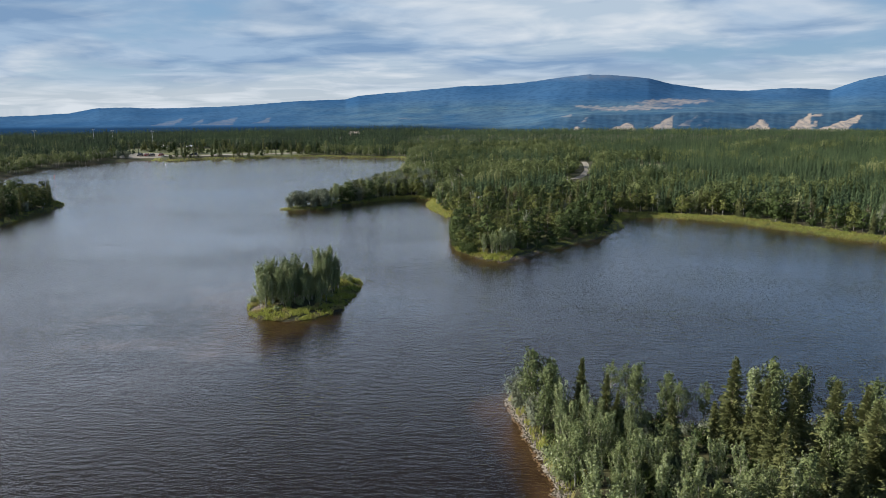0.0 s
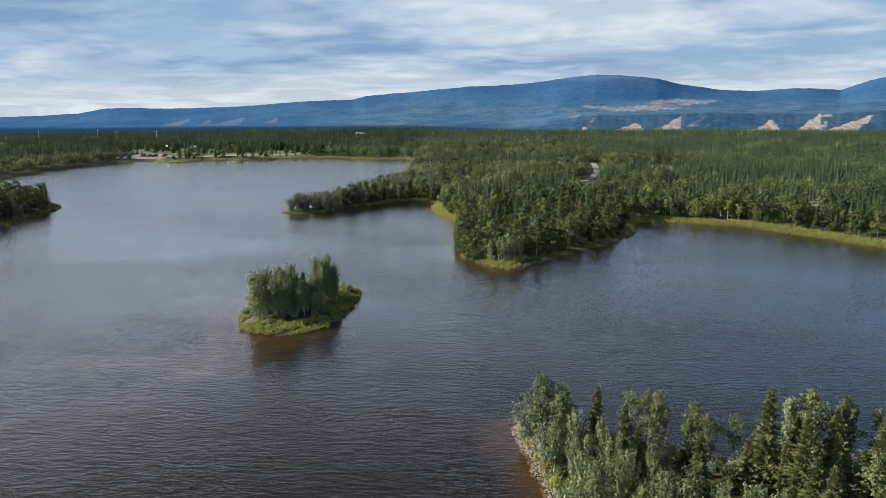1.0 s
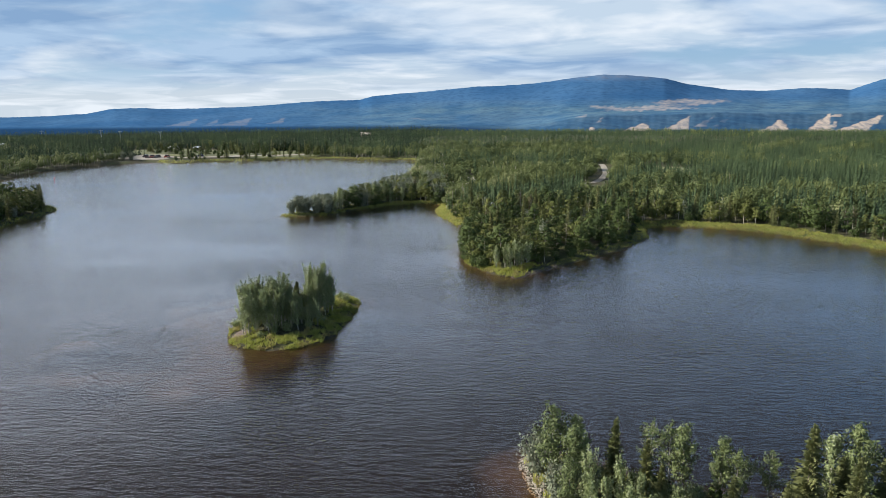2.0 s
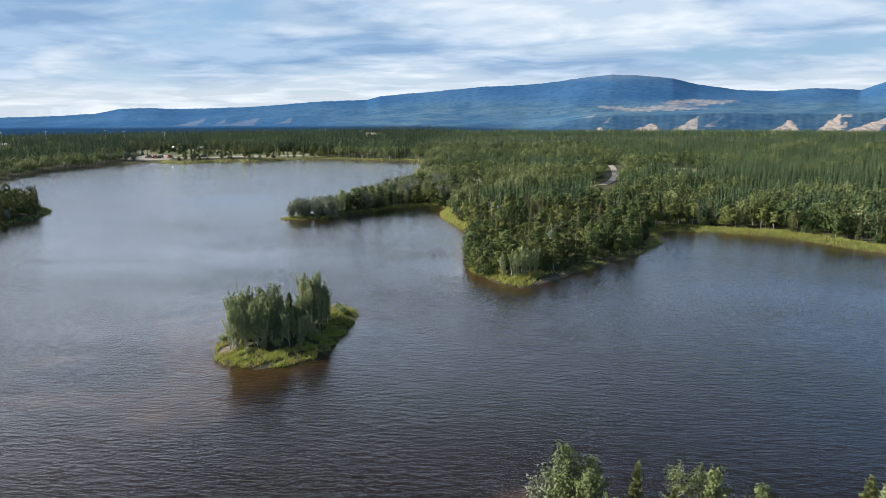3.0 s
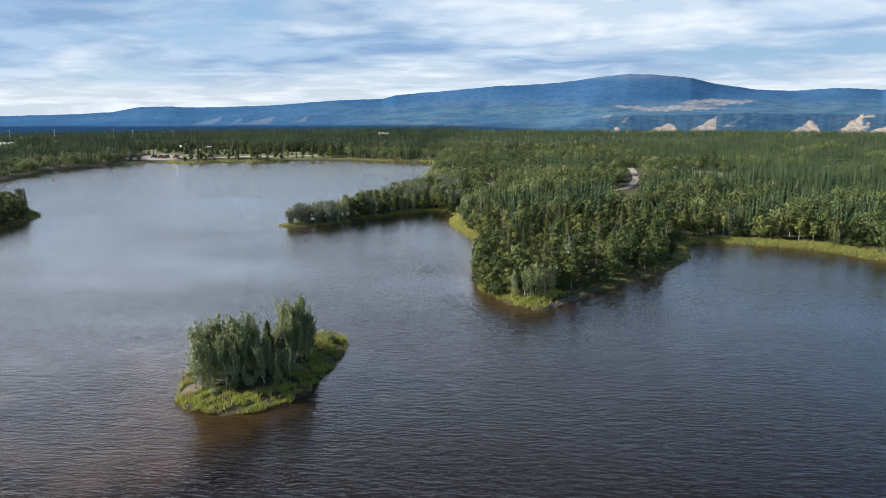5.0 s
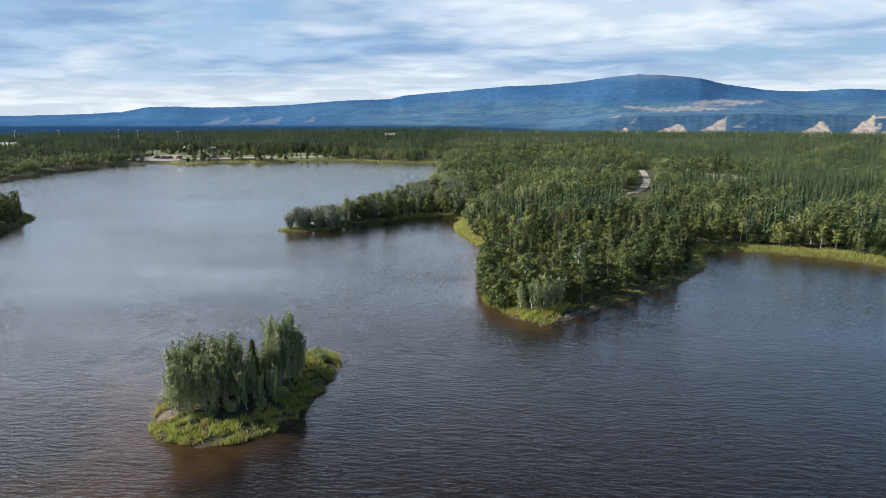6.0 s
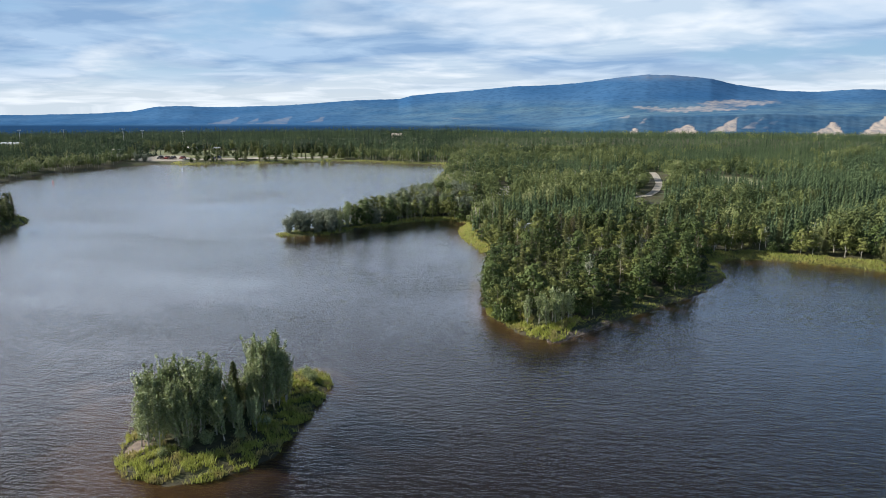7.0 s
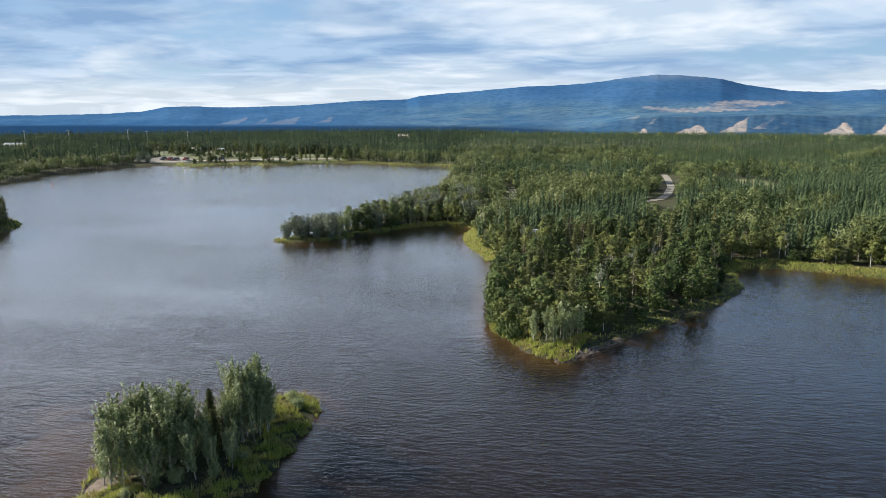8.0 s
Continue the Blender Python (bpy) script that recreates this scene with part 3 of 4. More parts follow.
    part("trunk", mesh_of("trunk", *tube(line, np.linspace(0.011 * h + 0.02, 0.012, len(line))), [BARK_DARK], smooth=True), root)
    part("crown", mesh_of("crown", q, np.arange(len(q)).reshape(-1, 3), [NEEDLES]), root, "dark green needled crown")
    return root


def shrub(name, h, width, count, leaf, leaf_mat, rng):
    """A many-stemmed willow bush."""
    root = new(name)
    grown, centres, outs = [], [], []
    for k in range(9):
        a, lean = k * 2.4, width * rng.uniform(0.25, 1.0)
        side = np.array([math.cos(a), math.sin(a), 0])
        s = np.linspace(0, 1, 5)[:, None]
        top = h * rng.uniform(0.65, 1.0) * (1 - 0.25 * (lean / width) ** 2)
        pts = side * lean * s ** 1.3 + np.array([0, 0, 1]) * (0.1 + top * s)
        grown.append((tube(pts, np.linspace(0.035, 0.008, 5), 3), 1))
        m = count // 9
        tt = rng.uniform(0.15, 1.05, m)[:, None]
        centres.append(side * lean * tt ** 1.3 + np.array([0, 0, 1]) * top * tt + rng.normal(size=(m, 3)) * 0.15 * (width + 0.5))
        outs.append(np.tile(side, (m, 1)))
    stump = tube(np.array([(0, 0, -0.1), (0, 0, 0.1), (0, 0, 0.2)]), (0.09, 0.07, 0.03))
    part("stem", mesh_of("stem", *welded(stump, grown), [BARK_PALE], smooth=True), root)
    c = np.concatenate(centres)
    c[:, 2] = np.maximum(c[:, 2], 0.1)
    part("crown", mesh_of("crown", *leaves(c, leaf, rng, np.concatenate(outs)), [leaf_mat]), root)
    return root


RNG = np.random.default_rng(5)
# breed: (usual height, builders for trees seen near, builders for trees seen from afar)
BREEDS = {
    "poplar": (7.0, [lambda k=k: broadleaf("poplar", 7.0, (1.0, 1.2, 0.85, 1.05)[k], 1700, 0.16, POPLAR_LEAF, BARK_PALE, RNG, 0.18, 2.2, 17, 0.0, 0.75, 0.5) for k in range(4)],
               [lambda k=k: broadleaf("poplar", 7.0, (0.85, 1.0)[k], 900, 0.24, POPLAR_LEAF, BARK_PALE, RNG, 0.22, 2.0, 13, 0.0, 0.6, 0.8) for k in range(2)]),
    "aspen": (6.5, [lambda k=k: broadleaf("aspen", 7.0, (1.25, 1.55, 1.1)[k], 1800, 0.18, GREY_LEAF, BARK_PALE, RNG, 0.28, 0.8, 20, 0.0, 0.85, 1.05) for k in range(3)],
              [lambda k=k: clumped("aspen", 6.0, (1.5, 1.9, 1.25, 1.75)[k], (12, 15, 10, 13)[k], (820, 1060, 700, 900)[k], 0.30, ASPEN_LEAF, RNG, (0.3, 0.12, 0.4, 0.18)[k]) for k in range(4)]),
    "leafy_tree": (6.0, [lambda: clumped("leafy_tree", 6.0, 1.8, 15, 1800, 0.2, DARK_LEAF, RNG, 0.2)],
                   [lambda k=k: clumped("leafy_tree", 6.0, (1.9, 1.55, 2.2)[k], (15, 12, 17)[k], (1000, 850, 1120)[k], 0.315, DARK_LEAF, RNG, (0.1, 0.2, 0.06)[k]) for k in range(3)]),
    "sparse_aspen": (7.0, [lambda k=k: broadleaf("sparse_aspen", 7.0, 1.4, 1500, 0.16, GREY_LEAF, BARK_PALE, RNG, 0.4, 0.6, 22, 0.4) for k in range(2)],
                     [lambda k=k: broadleaf("sparse_aspen", 7.0, 1.2, 420, 0.24, (WILLOW_LEAF, BROWN_LEAF)[k], BARK_PALE, RNG, 0.3, 0.7, 18, 0.5) for k in range(2)]),
    "spruce": (8.0, [lambda k=k: spruce("spruce", 8.0, (1.3, 1.55, 1.15, 1.65)[k], RNG, 1.3, 5) for k in range(4)],
               [lambda k=k: spruce("spruce", 8.0, (1.1, 1.3, 0.95)[k], RNG, 0.75, 3) for k in range(3)]),
    "willow_bush": (3.6, [lambda k=k: shrub("willow_bush", 3.6, (1.4, 1.7)[k], 2000, 0.17, WILLOW_LEAF, RNG) for k in range(2)],
                    [lambda k=k: shrub("willow_bush", 3.6, (1.5, 1.9)[k], 1100, 0.26, WILLOW_LEAF, RNG) for k in range(2)]),
    "green_bush": (2.0, [lambda k=k: shrub("green_bush", 2.0, (1.0, 1.3)[k], 1300, 0.15, POPLAR_LEAF, RNG) for k in range(2)],
                   [lambda k=k: shrub("green_bush", 2.0, (1.2, 1.5)[k], 480, 0.24, DARK_LEAF, RNG) for k in range(2)]),
}
LABELS = {
    "poplar": ("slender balsam poplar with upswept silvery green leaves", "poplar tree"),
    "aspen": ("leafy green aspen with a pale trunk", "aspen tree"),
    "sparse_aspen": ("half-bare aspen with white branches and few leaves", "aspen tree"),
    "leafy_tree": ("round-headed dark green leafy tree of the lake shore", "leafy tree"),
    "spruce": ("narrow dark green spruce with drooping branches", "spruce tree"),
    "willow_bush": ("grey-green many-stemmed willow bush by the water", "willow bush"),
    "green_bush": ("low leafy green bush among the trees", "bush"),
}
BUILT = {}


def plant(breed, x, y, tall, group, near=False, lean=2.0):
    """One tree of that height standing on the ground; the first of each variant is built, the rest are copies."""
    usual, fine, coarse = BREEDS[breed]
    makers = fine if near else coarse
    k = int(RNG.integers(len(makers)))
    z = float(ground_z([x], [y])[0]) - 0.05
    s = tall / usual
    w = s ** 0.75 * (1.15 if breed in ("aspen", "leafy_tree") and not near else 1.0)
    m = pose(x, y, z, RNG.normal() * lean, RNG.normal() * lean, RNG.uniform(0, 360)) @ Matrix.Diagonal((w * RNG.uniform(0.88, 1.12), w * RNG.uniform(0.88, 1.12), s, 1))
    if (breed, near, k) not in BUILT:
        BUILT[breed, near, k] = tagged(makers[k](), *LABELS[breed], group=group)
        BUILT[breed, near, k].matrix_basis = m
        return BUILT[breed, near, k]
    src = BUILT[breed, near, k]
    made = {}
    for o in (src, *src.children_recursive):
        made[o] = o.copy()
        scene.collection.objects.link(made[o])
        made[o].parent = made.get(o.parent, o.parent)
    made[src].matrix_basis = m
    return tagged(made[src], group=group)


def spots(x0, x1, y0, y1, gap, tries, test):
    """Random places at least gap apart within a rectangle, where test(x, y) holds."""
    x, y = RNG.uniform(x0, x1, tries), RNG.uniform(y0, y1, tries)
    ok = test(x, y)
    kept, cells = [], {}
    for a, b in zip(x[ok], y[ok]):
        c = (int(a // gap), int(b // gap))
        near = [q for i in (-1, 0, 1) for j in (-1, 0, 1) for q in cells.get((c[0] + i, c[1] + j), ())]
        if all((a - p) ** 2 + (b - r) ** 2 > gap * gap for p, r in near):
            cells.setdefault(c, []).append((a, b))
            kept.append((float(a), float(b)))
    return kept


def pick(table):
    names, weights = zip(*table)
    return names[int(RNG.choice(len(names), p=np.array(weights) / sum(weights)))]


def plant_island():
    ring = SHORES["island"]

    def crowd(cx, cy, rx, ry, gap, lo, hi, n):
        for x, y in spots(cx - rx, cx + rx, cy - ry, cy + ry, gap, n, lambda x, y: (((x - cx) / rx) ** 2 + ((y - cy) / ry) ** 2 < 1) & (signed_distance(x, y, ring) > 1.6)):
            edge = ((x - cx) / rx) ** 2 + ((y - cy) / ry) ** 2
            plant("poplar", x, y, RNG.uniform(lo, hi) * (1.0 - 0.25 * edge), "island poplars", True, 5.0)
    crowd(-32.6, 98.0, 3.8, 3.5, 0.88, 4.4, 7.4, 600)
    crowd(-28.0, 98.9, 2.8, 2.5, 1.4, 3.0, 5.4, 90)
    crowd(-26.7, 105.6, 2.0, 3.5, 0.85, 4.6, 7.7, 400)
    crowd(-28.6, 102.0, 2.6, 3.2, 1.1, 2.6, 4.2, 160)
    for x, y, h in ((-29.4, 103.2, 5.0), (-28.4, 102.2, 3.6), (-30.2, 104.8, 4.0)):
        plant("spruce", x, y, h, "island spruces", True)
    for x, y, h in ((-30.2, 95.2, 1.1), (-28.7, 96.0, 1.3), (-26.2, 97.4, 1.2), (-31.6, 93.6, 0.8), (-25.0, 100.5, 1.0), (-24.2, 111.5, 1.4), (-36.8, 98.6, 1.2), (-25.4, 113.2, 1.1)):
        plant("green_bush", x, y, h, "island bushes", True)


def plant_spit():
    ring = SHORES["spit"]
    named = [("aspen", 3.9, 60.2, 6.3), ("aspen", 5.4, 58.4, 5.4), ("willow_bush", 2.9, 62.0, 4.2), ("willow_bush", 3.6, 63.4, 3.0), ("aspen", 6.0, 60.8, 5.2), ("aspen", 4.8, 55.4, 4.6), ("poplar", 6.6, 56.2, 4.8), ("willow_bush", 4.4, 57.6, 3.6),
             ("poplar", 6.2, 52.8, 4.4), ("poplar", 7.6, 54.0, 4.2), ("green_bush", 5.6, 50.6, 2.4), ("green_bush", 6.0, 48.4, 2.2), ("aspen", 7.4, 50.0, 4.0), ("poplar", 8.4, 51.8, 4.6), ("poplar", 9.2, 49.2, 4.6),
             ("spruce", 8.4, 58.4, 6.3), ("spruce", 10.6, 57.2, 5.3), ("spruce", 11.4, 55.8, 4.2), ("spruce", 15.7, 53.2, 4.8), ("spruce", 21.2, 55.2, 8.0), ("spruce", 22.6, 52.0, 7.2), ("spruce", 26.4, 54.4, 6.6), ("spruce", 28.3, 52.0, 6.9),
             ("spruce", 30.2, 51.2, 6.7), ("spruce", 29.4, 47.2, 6.8), ("spruce", 19.4, 53.0, 4.6), ("spruce", 25.0, 51.4, 5.4), ("spruce", 33.0, 50.4, 6.4), ("spruce", 31.6, 47.8, 6.2), ("spruce", 23.9, 55.6, 5.6),
             ("sparse_aspen", 11.6, 60.4, 5.7), ("aspen", 13.9, 59.6, 5.4), ("sparse_aspen", 13.2, 60.8, 5.6), ("aspen", 16.4, 58.6, 5.0), ("sparse_aspen", 17.2, 57.6, 4.8), ("sparse_aspen", 19.9, 58.2, 4.7), ("sparse_aspen", 18.2, 58.6, 4.0),
             ("aspen", 25.4, 57.2, 6.8), ("poplar", 24.0, 57.6, 6.2), ("aspen", 28.0, 57.4, 6.0), ("sparse_aspen", 30.7, 57.0, 5.6), ("aspen", 33.2, 55.4, 5.6), ("aspen", 35.6, 54.6, 5.4), ("willow_bush", 22.4, 58.0, 3.2), ("green_bush", 14.4, 57.6, 1.9), ("green_bush", 12.6, 58.0, 1.8), ("green_bush", 20.4, 56.6, 1.5)]
    for b, x, y, h in named:
        plant(b, x, y, h, "spit trees", True)
    taken = np.array([(x, y) for _, x, y, _ in named])

    def free(x, y):
        away = np.min(np.hypot(x[:, None] - taken[None, :, 0], y[:, None] - taken[None, :, 1]), axis=1) > 1.3
        return (signed_distance(x, y, ring) > 1.5) & away & (np.hypot(x - 19.0, y - 57.0) > 4.2) & (np.hypot(x - 25.5, y - 48.8) > 2.6)
    for x, y in spots(4, 22, 41, 56, 1.35, 900, lambda x, y: free(x, y) & ((x < 14.5) | (y < 46.5))):
        b = pick([("poplar", 6), ("aspen", 2), ("green_bush", 1.5)])
        plant(b, x, y, RNG.uniform(3.0, 4.9) if b != "green_bush" else RNG.uniform(1.2, 2.2), "spit trees", True)
    for x, y in spots(4, 46, 40, 61, 1.7, 1600, lambda x, y: signed_distance(x, y, ring) > 1.1):
        if x > 10 or y > 50:
            plant(pick([("green_bush", 3), ("willow_bush", 1)]), x, y, RNG.uniform(0.7, 1.7), "spit undergrowth")
    for x, y in spots(7, 84, 27, 54, 2.7, 900, lambda x, y: (signed_distance(x, y, ring) > 2) & ((y < 41) | (x > 47))):
        plant(pick([("spruce", 2), ("poplar", 4)]), x, y, RNG.uniform(3.5, 6.5), "spit trees")
    for x, y in spots(22, 46, 42, 57, 2.2, 500, free):
        b = pick([("spruce", 3), ("aspen", 2), ("poplar", 1), ("green_bush", 2)])
        plant(b, x, y, RNG.uniform(3.6, 5.4) if b != "green_bush" else RNG.uniform(1.2, 2.0), "spit trees", True)


TRACK = np.array([(46, 352), (45, 337), (42, 306), (37, 282), (33, 270), (26, 262), (18, 256)], dtype=float)
VIEW_GAP = np.array([(27.5, 226), (33, 264)], dtype=float)
SIDE_TRACK = np.array([(-14, 296), (-13, 282), (-13, 268), (-10, 256)], dtype=float)


def line_distance(x, y, line):
    best = np.full(np.shape(x), 1e9)
    for (ax, ay), (bx, by) in zip(line[:-1], line[1:]):
        t = np.clip(((x - ax) * (bx - ax) + (y - ay) * (by - ay)) / ((bx - ax) ** 2 + (by - ay) ** 2), 0, 1)
        best = np.minimum(best, np.hypot(x - ax - t * (bx - ax), y - ay - t * (by - ay)))
    return best


CLEARINGS = [((-200, 440), (58, 20)), ((-148, 434), (36, 18)), ((70, 316), (11, 27)), ((-335, 444), (22, 15)), ((-118, 598), (12, 12)), ((27.2, 187.4), (1.7, 3)), ((-2.6, 193), (2.3, 11)), ((-205, 405), (15, 19))]


def open_ground(x, y):
    clear = np.zeros(np.shape(x), bool)
    for (cx, cy), (rx, ry) in CLEARINGS:
        clear |= ((x - cx) / rx) ** 2 + ((y - cy) / ry) ** 2 < 1
    return clear | (line_distance(x, y, TRACK) < 4.4) | (line_distance(x, y, VIEW_GAP) < 4.6) | (line_distance(x, y, SIDE_TRACK) < 3.0)


def plant_peninsula():
    """The wooded headland and the cape: trees of their own."""
    for x, y in spots(-12, 36, 134, 186, 1.9, 1500, lambda x, y: (np.abs(land_distance(x, y) - 2.4) < 1.3) & ((y > 139) | (x < -3)) & (y < 184) & (x < 2 + 0.2 * (y - 139))):
        plant("green_bush", x, y, RNG.uniform(1.2, 2.6), "headland bushes")
    for x, y, h in ((1.2, 134.6, 4.2), (2.4, 135.2, 4.6), (3.3, 136.4, 4.4), (0.2, 135.8, 4.8), (4.2, 137.4, 4.6), (2.0, 136.8, 5.0), (-1.4, 135.0, 4.3)):
        plant("poplar", x, y, h, "headland trees")
    for x, y in spots(4, 38, 138, 186, 2.6, 900, lambda x, y: (np.abs(land_distance(x, y) - 3.6) < 1.2) & (x > 4 + 0.4 * (y - 139)) & (y < 184)):
        plant("green_bush", x, y, RNG.uniform(0.8, 1.9), "headland bushes")
    def test(x, y):
        return (land_distance(x, y) > np.where(x > 0.4 * (y - 137) + 3, 3.4, 1.6)) & ~open_ground(x, y)
    for x, y in spots(-13, -2, 136, 176, 1.7, 1500, lambda x, y: (np.abs(land_distance(x, y) - 1.2) < 0.7) & (x < -3.6)):
        b = pick([("green_bush", 2), ("leafy_tree", 2), ("aspen", 1)])
        plant(b, x, y, RNG.uniform(2.0, 3.0) if b == "green_bush" else RNG.uniform(3.2, 4.6), "headland trees")
    for x, y in spots(-14, 40, 128, 200, 2.55, 5200, lambda x, y: test(x, y) & (x > -13) & ((y > 137.5 + 0.3 * np.maximum(x, 0)) | (x < -2.5)) & (waver(x, y, 0.31) + 0.7 * waver(x, y, 0.6) > -1.3)):
        d = float(land_distance([x], [y])[0])
        rough = 1 + 0.2 * float(waver(x, y, 0.23)) + 0.1 * float(waver(x, y, 0.5))
        if d < 5.5:
            b = pick([("aspen", 4), ("leafy_tree", 3.5), ("poplar", 0.3), ("sparse_aspen", 0.3), ("green_bush", 0.8)])
            plant(b, x, y, (RNG.uniform(4.2, 5.8) * rough if b != "green_bush" else RNG.uniform(1.4, 3.0)) * (0.9 if y < 150 else 1), "headland trees")
        else:
            dry = float(waver(x, y, 0.17)) > 0.35
            b = pick([("aspen", 2.8), ("leafy_tree", 1.6), ("spruce", 1.3), ("sparse_aspen", 1.8)]) if dry else pick([("aspen", 3.0), ("leafy_tree", 3.2), ("spruce", 1.3), ("sparse_aspen", 0.4)])
            plant(b, x, y, RNG.uniform(3.6, 6.4) * rough * (1.35 if b == "spruce" else 1) * (1.2 if x < 0 and y > 165 else 1), "headland trees")
    for x, y, h in ((26.0, 184.2, 4.4), (28.4, 185.4, 4.2), (24.6, 186.0, 4.8)):
        plant("leafy_tree", x, y, h, "headland trees")
    for x, y in spots(-64, -20, 196, 262, 1.9, 3200, lambda x, y: (land_distance(x, y) > 1.0) & (x < -20) & (x > -60.5) & (y > 199.5 + 0.45 * np.maximum(x + 56, 0) * (x < -40))):
        b = "willow_bush" if x < -50 else pick([("aspen", 3.2), ("leafy_tree", 1.0), ("willow_bush", 1.6), ("poplar", 1.2), ("sparse_aspen", 0.6), ("spruce", 0.4)])
        plant(b, x, y, RNG.uniform(4.2, 5.6) if x < -50 else RNG.uniform(4.6, 6.8), "cape trees")


def plant_edges():
    """Front rows of the mainland wood and the trees of the western point."""
    for x, y in spots(36, 110, 138, 205, 2.1, 4200, lambda x, y: (np.abs(land_distance(x, y) - 8.5) < 3.2) & (x > 36)):
        b = pick([("aspen", 3.0), ("leafy_tree", 2.6), ("spruce", 1.6), ("sparse_aspen", 0.9), ("green_bush", 1.8)])
        plant(b, x, y, RNG.uniform(4.6, 6.8) if b != "green_bush" else RNG.uniform(1.2, 2.6), "shore trees")
    ring = SHORES["point"]
    for x, y in spots(-175, -130, 165, 222, 2.1, 1200, lambda x, y: (signed_distance(x, y, ring) > 3.2) & (x < -133 - 0.45 * np.maximum(y - 200, 0))):
        b = pick([("spruce", 1.4), ("aspen", 2), ("leafy_tree", 3), ("willow_bush", 0.6)])
        plant(b, x, y, RNG.uniform(5.0, 7.5) * (1.1 if b == "spruce" else 1) * (0.6 if b == "willow_bush" else 1), "point trees")


plant_island()
plant_spit()
plant_peninsula()
plant_edges()


# ---- far woods, grass and stones ----
def joined_mesh(name, v, f, tone, mat):
    me = mesh_of(name, v, f, [mat], smooth=False)
    at = me.attributes.new("tone", "FLOAT", "POINT")
    at.data.foreach_set("value", np.repeat(tone, len(v) // len(tone)).astype(np.float32))
    return me


def far_spruces(pts, sprays, rng):
    """Many small spruces of hanging needle sprays, joined tree after tree."""
    P = np.array(pts)
    z0 = ground_z(P[:, 0], P[:, 1])
    n = len(P)
    h = np.clip(rng.normal(5.2, 1.0, n) * (1 + 0.17 * waver(P[:, 0], P[:, 1], 0.085) + 0.12 * waver(P[:, 0], P[:, 1], 0.21)) + 1.8 * (rng.uniform(size=n) > 0.95), 1.8, 8.0) * np.where(P[:, 0] < -60, 1.35, np.where(P[:, 1] > 470, 0.85, 1.0))
    w = h * rng.uniform(0.08, 0.135, n) + 0.1
    lean = rng.normal(size=(n, 2)) * 0.02
    # each spray hangs outwards from the trunk, shorter towards the tip
    f = (np.arange(sprays)[None] + rng.uniform(0, 1, (n, sprays))) / sprays
    f = 0.06 + 0.92 * f ** 1.15
    ang = rng.uniform(0, 6.28, (n, 1)) + np.arange(sprays)[None] * 2.4 + rng.uniform(-0.4, 0.4, (n, sprays))
    r = (w[:, None] * (1 - f) ** 0.8 * rng.uniform(0.6, 1.25, (n, sprays)) + 0.07)
    ca, sa = np.cos(ang), np.sin(ang)
    half = r * rng.uniform(0.32, 0.55, (n, sprays)) + 0.05
    cx, cy = P[:, :1] + lean[:, :1] * h[:, None] * f, P[:, 1:2] + lean[:, 1:] * h[:, None] * f
    zz = z0[:, None] + h[:, None] * f
    drop = r * rng.uniform(0.25, 0.8, (n, sprays))
    inner = np.stack([cx - 0.1 * r * ca, cy - 0.1 * r * sa, zz + 0.35 * r + 0.06 * h[:, None]], -1)
    one = np.stack([cx + r * ca - half * sa, cy + r * sa + half * ca, zz - drop], -1)
    two = np.stack([cx + r * ca + half * sa, cy + r * sa - half * ca, zz - drop * rng.uniform(0.7, 1.3, (n, sprays))], -1)
    v = np.stack([inner, one, two], 2).reshape(-1, 3)
    f = np.arange(len(v)).reshape(-1, 3)
    return v, f, np.clip(rng.normal(0.42, 0.17, n) - 0.32 * (P[:, 0] < -60) - 0.08 * (P[:, 1] > 450) + 0.12 * waver(P[:, 0], P[:, 1], 0.06), 0, 1)


def far_broadleaves(pts, count, leaf, rng, hs=(3.4, 6.6)):
    P = np.array(pts)
    n = len(P)
    z0 = ground_z(P[:, 0], P[:, 1])
    h, w = rng.uniform(*hs, n) * (1 + 0.12 * waver(P[:, 0], P[:, 1], 0.11)), rng.uniform(1.2, 2.3, n)
    d = rng.normal(size=(n, count, 3))
    d /= np.linalg.norm(d, axis=2)[:, :, None]
    r = rng.uniform(0.3, 1.0, (n, count, 1)) ** 0.5
    lump = 1 + 0.35 * np.sin(d[:, :, :1] * 5 + rng.uniform(0, 6, (n, 1, 1))) * np.cos(d[:, :, 1:2] * 6 + d[:, :, 2:] * 4)
    c = d * r * lump * np.stack([w, w, h * 0.36], 1)[:, None] + np.stack([P[:, 0], P[:, 1], z0 + h * 0.6], 1)[:, None]
    v, f = leaves(c.reshape(-1, 3), leaf, rng, d.reshape(-1, 3) * 1.9)
    return v, f, np.clip(rng.normal(0.45, 0.24, n) + 0.22 * (P[:, 0] < -185) + 0.16 * waver(P[:, 0], P[:, 1], 0.07), 0, 1)


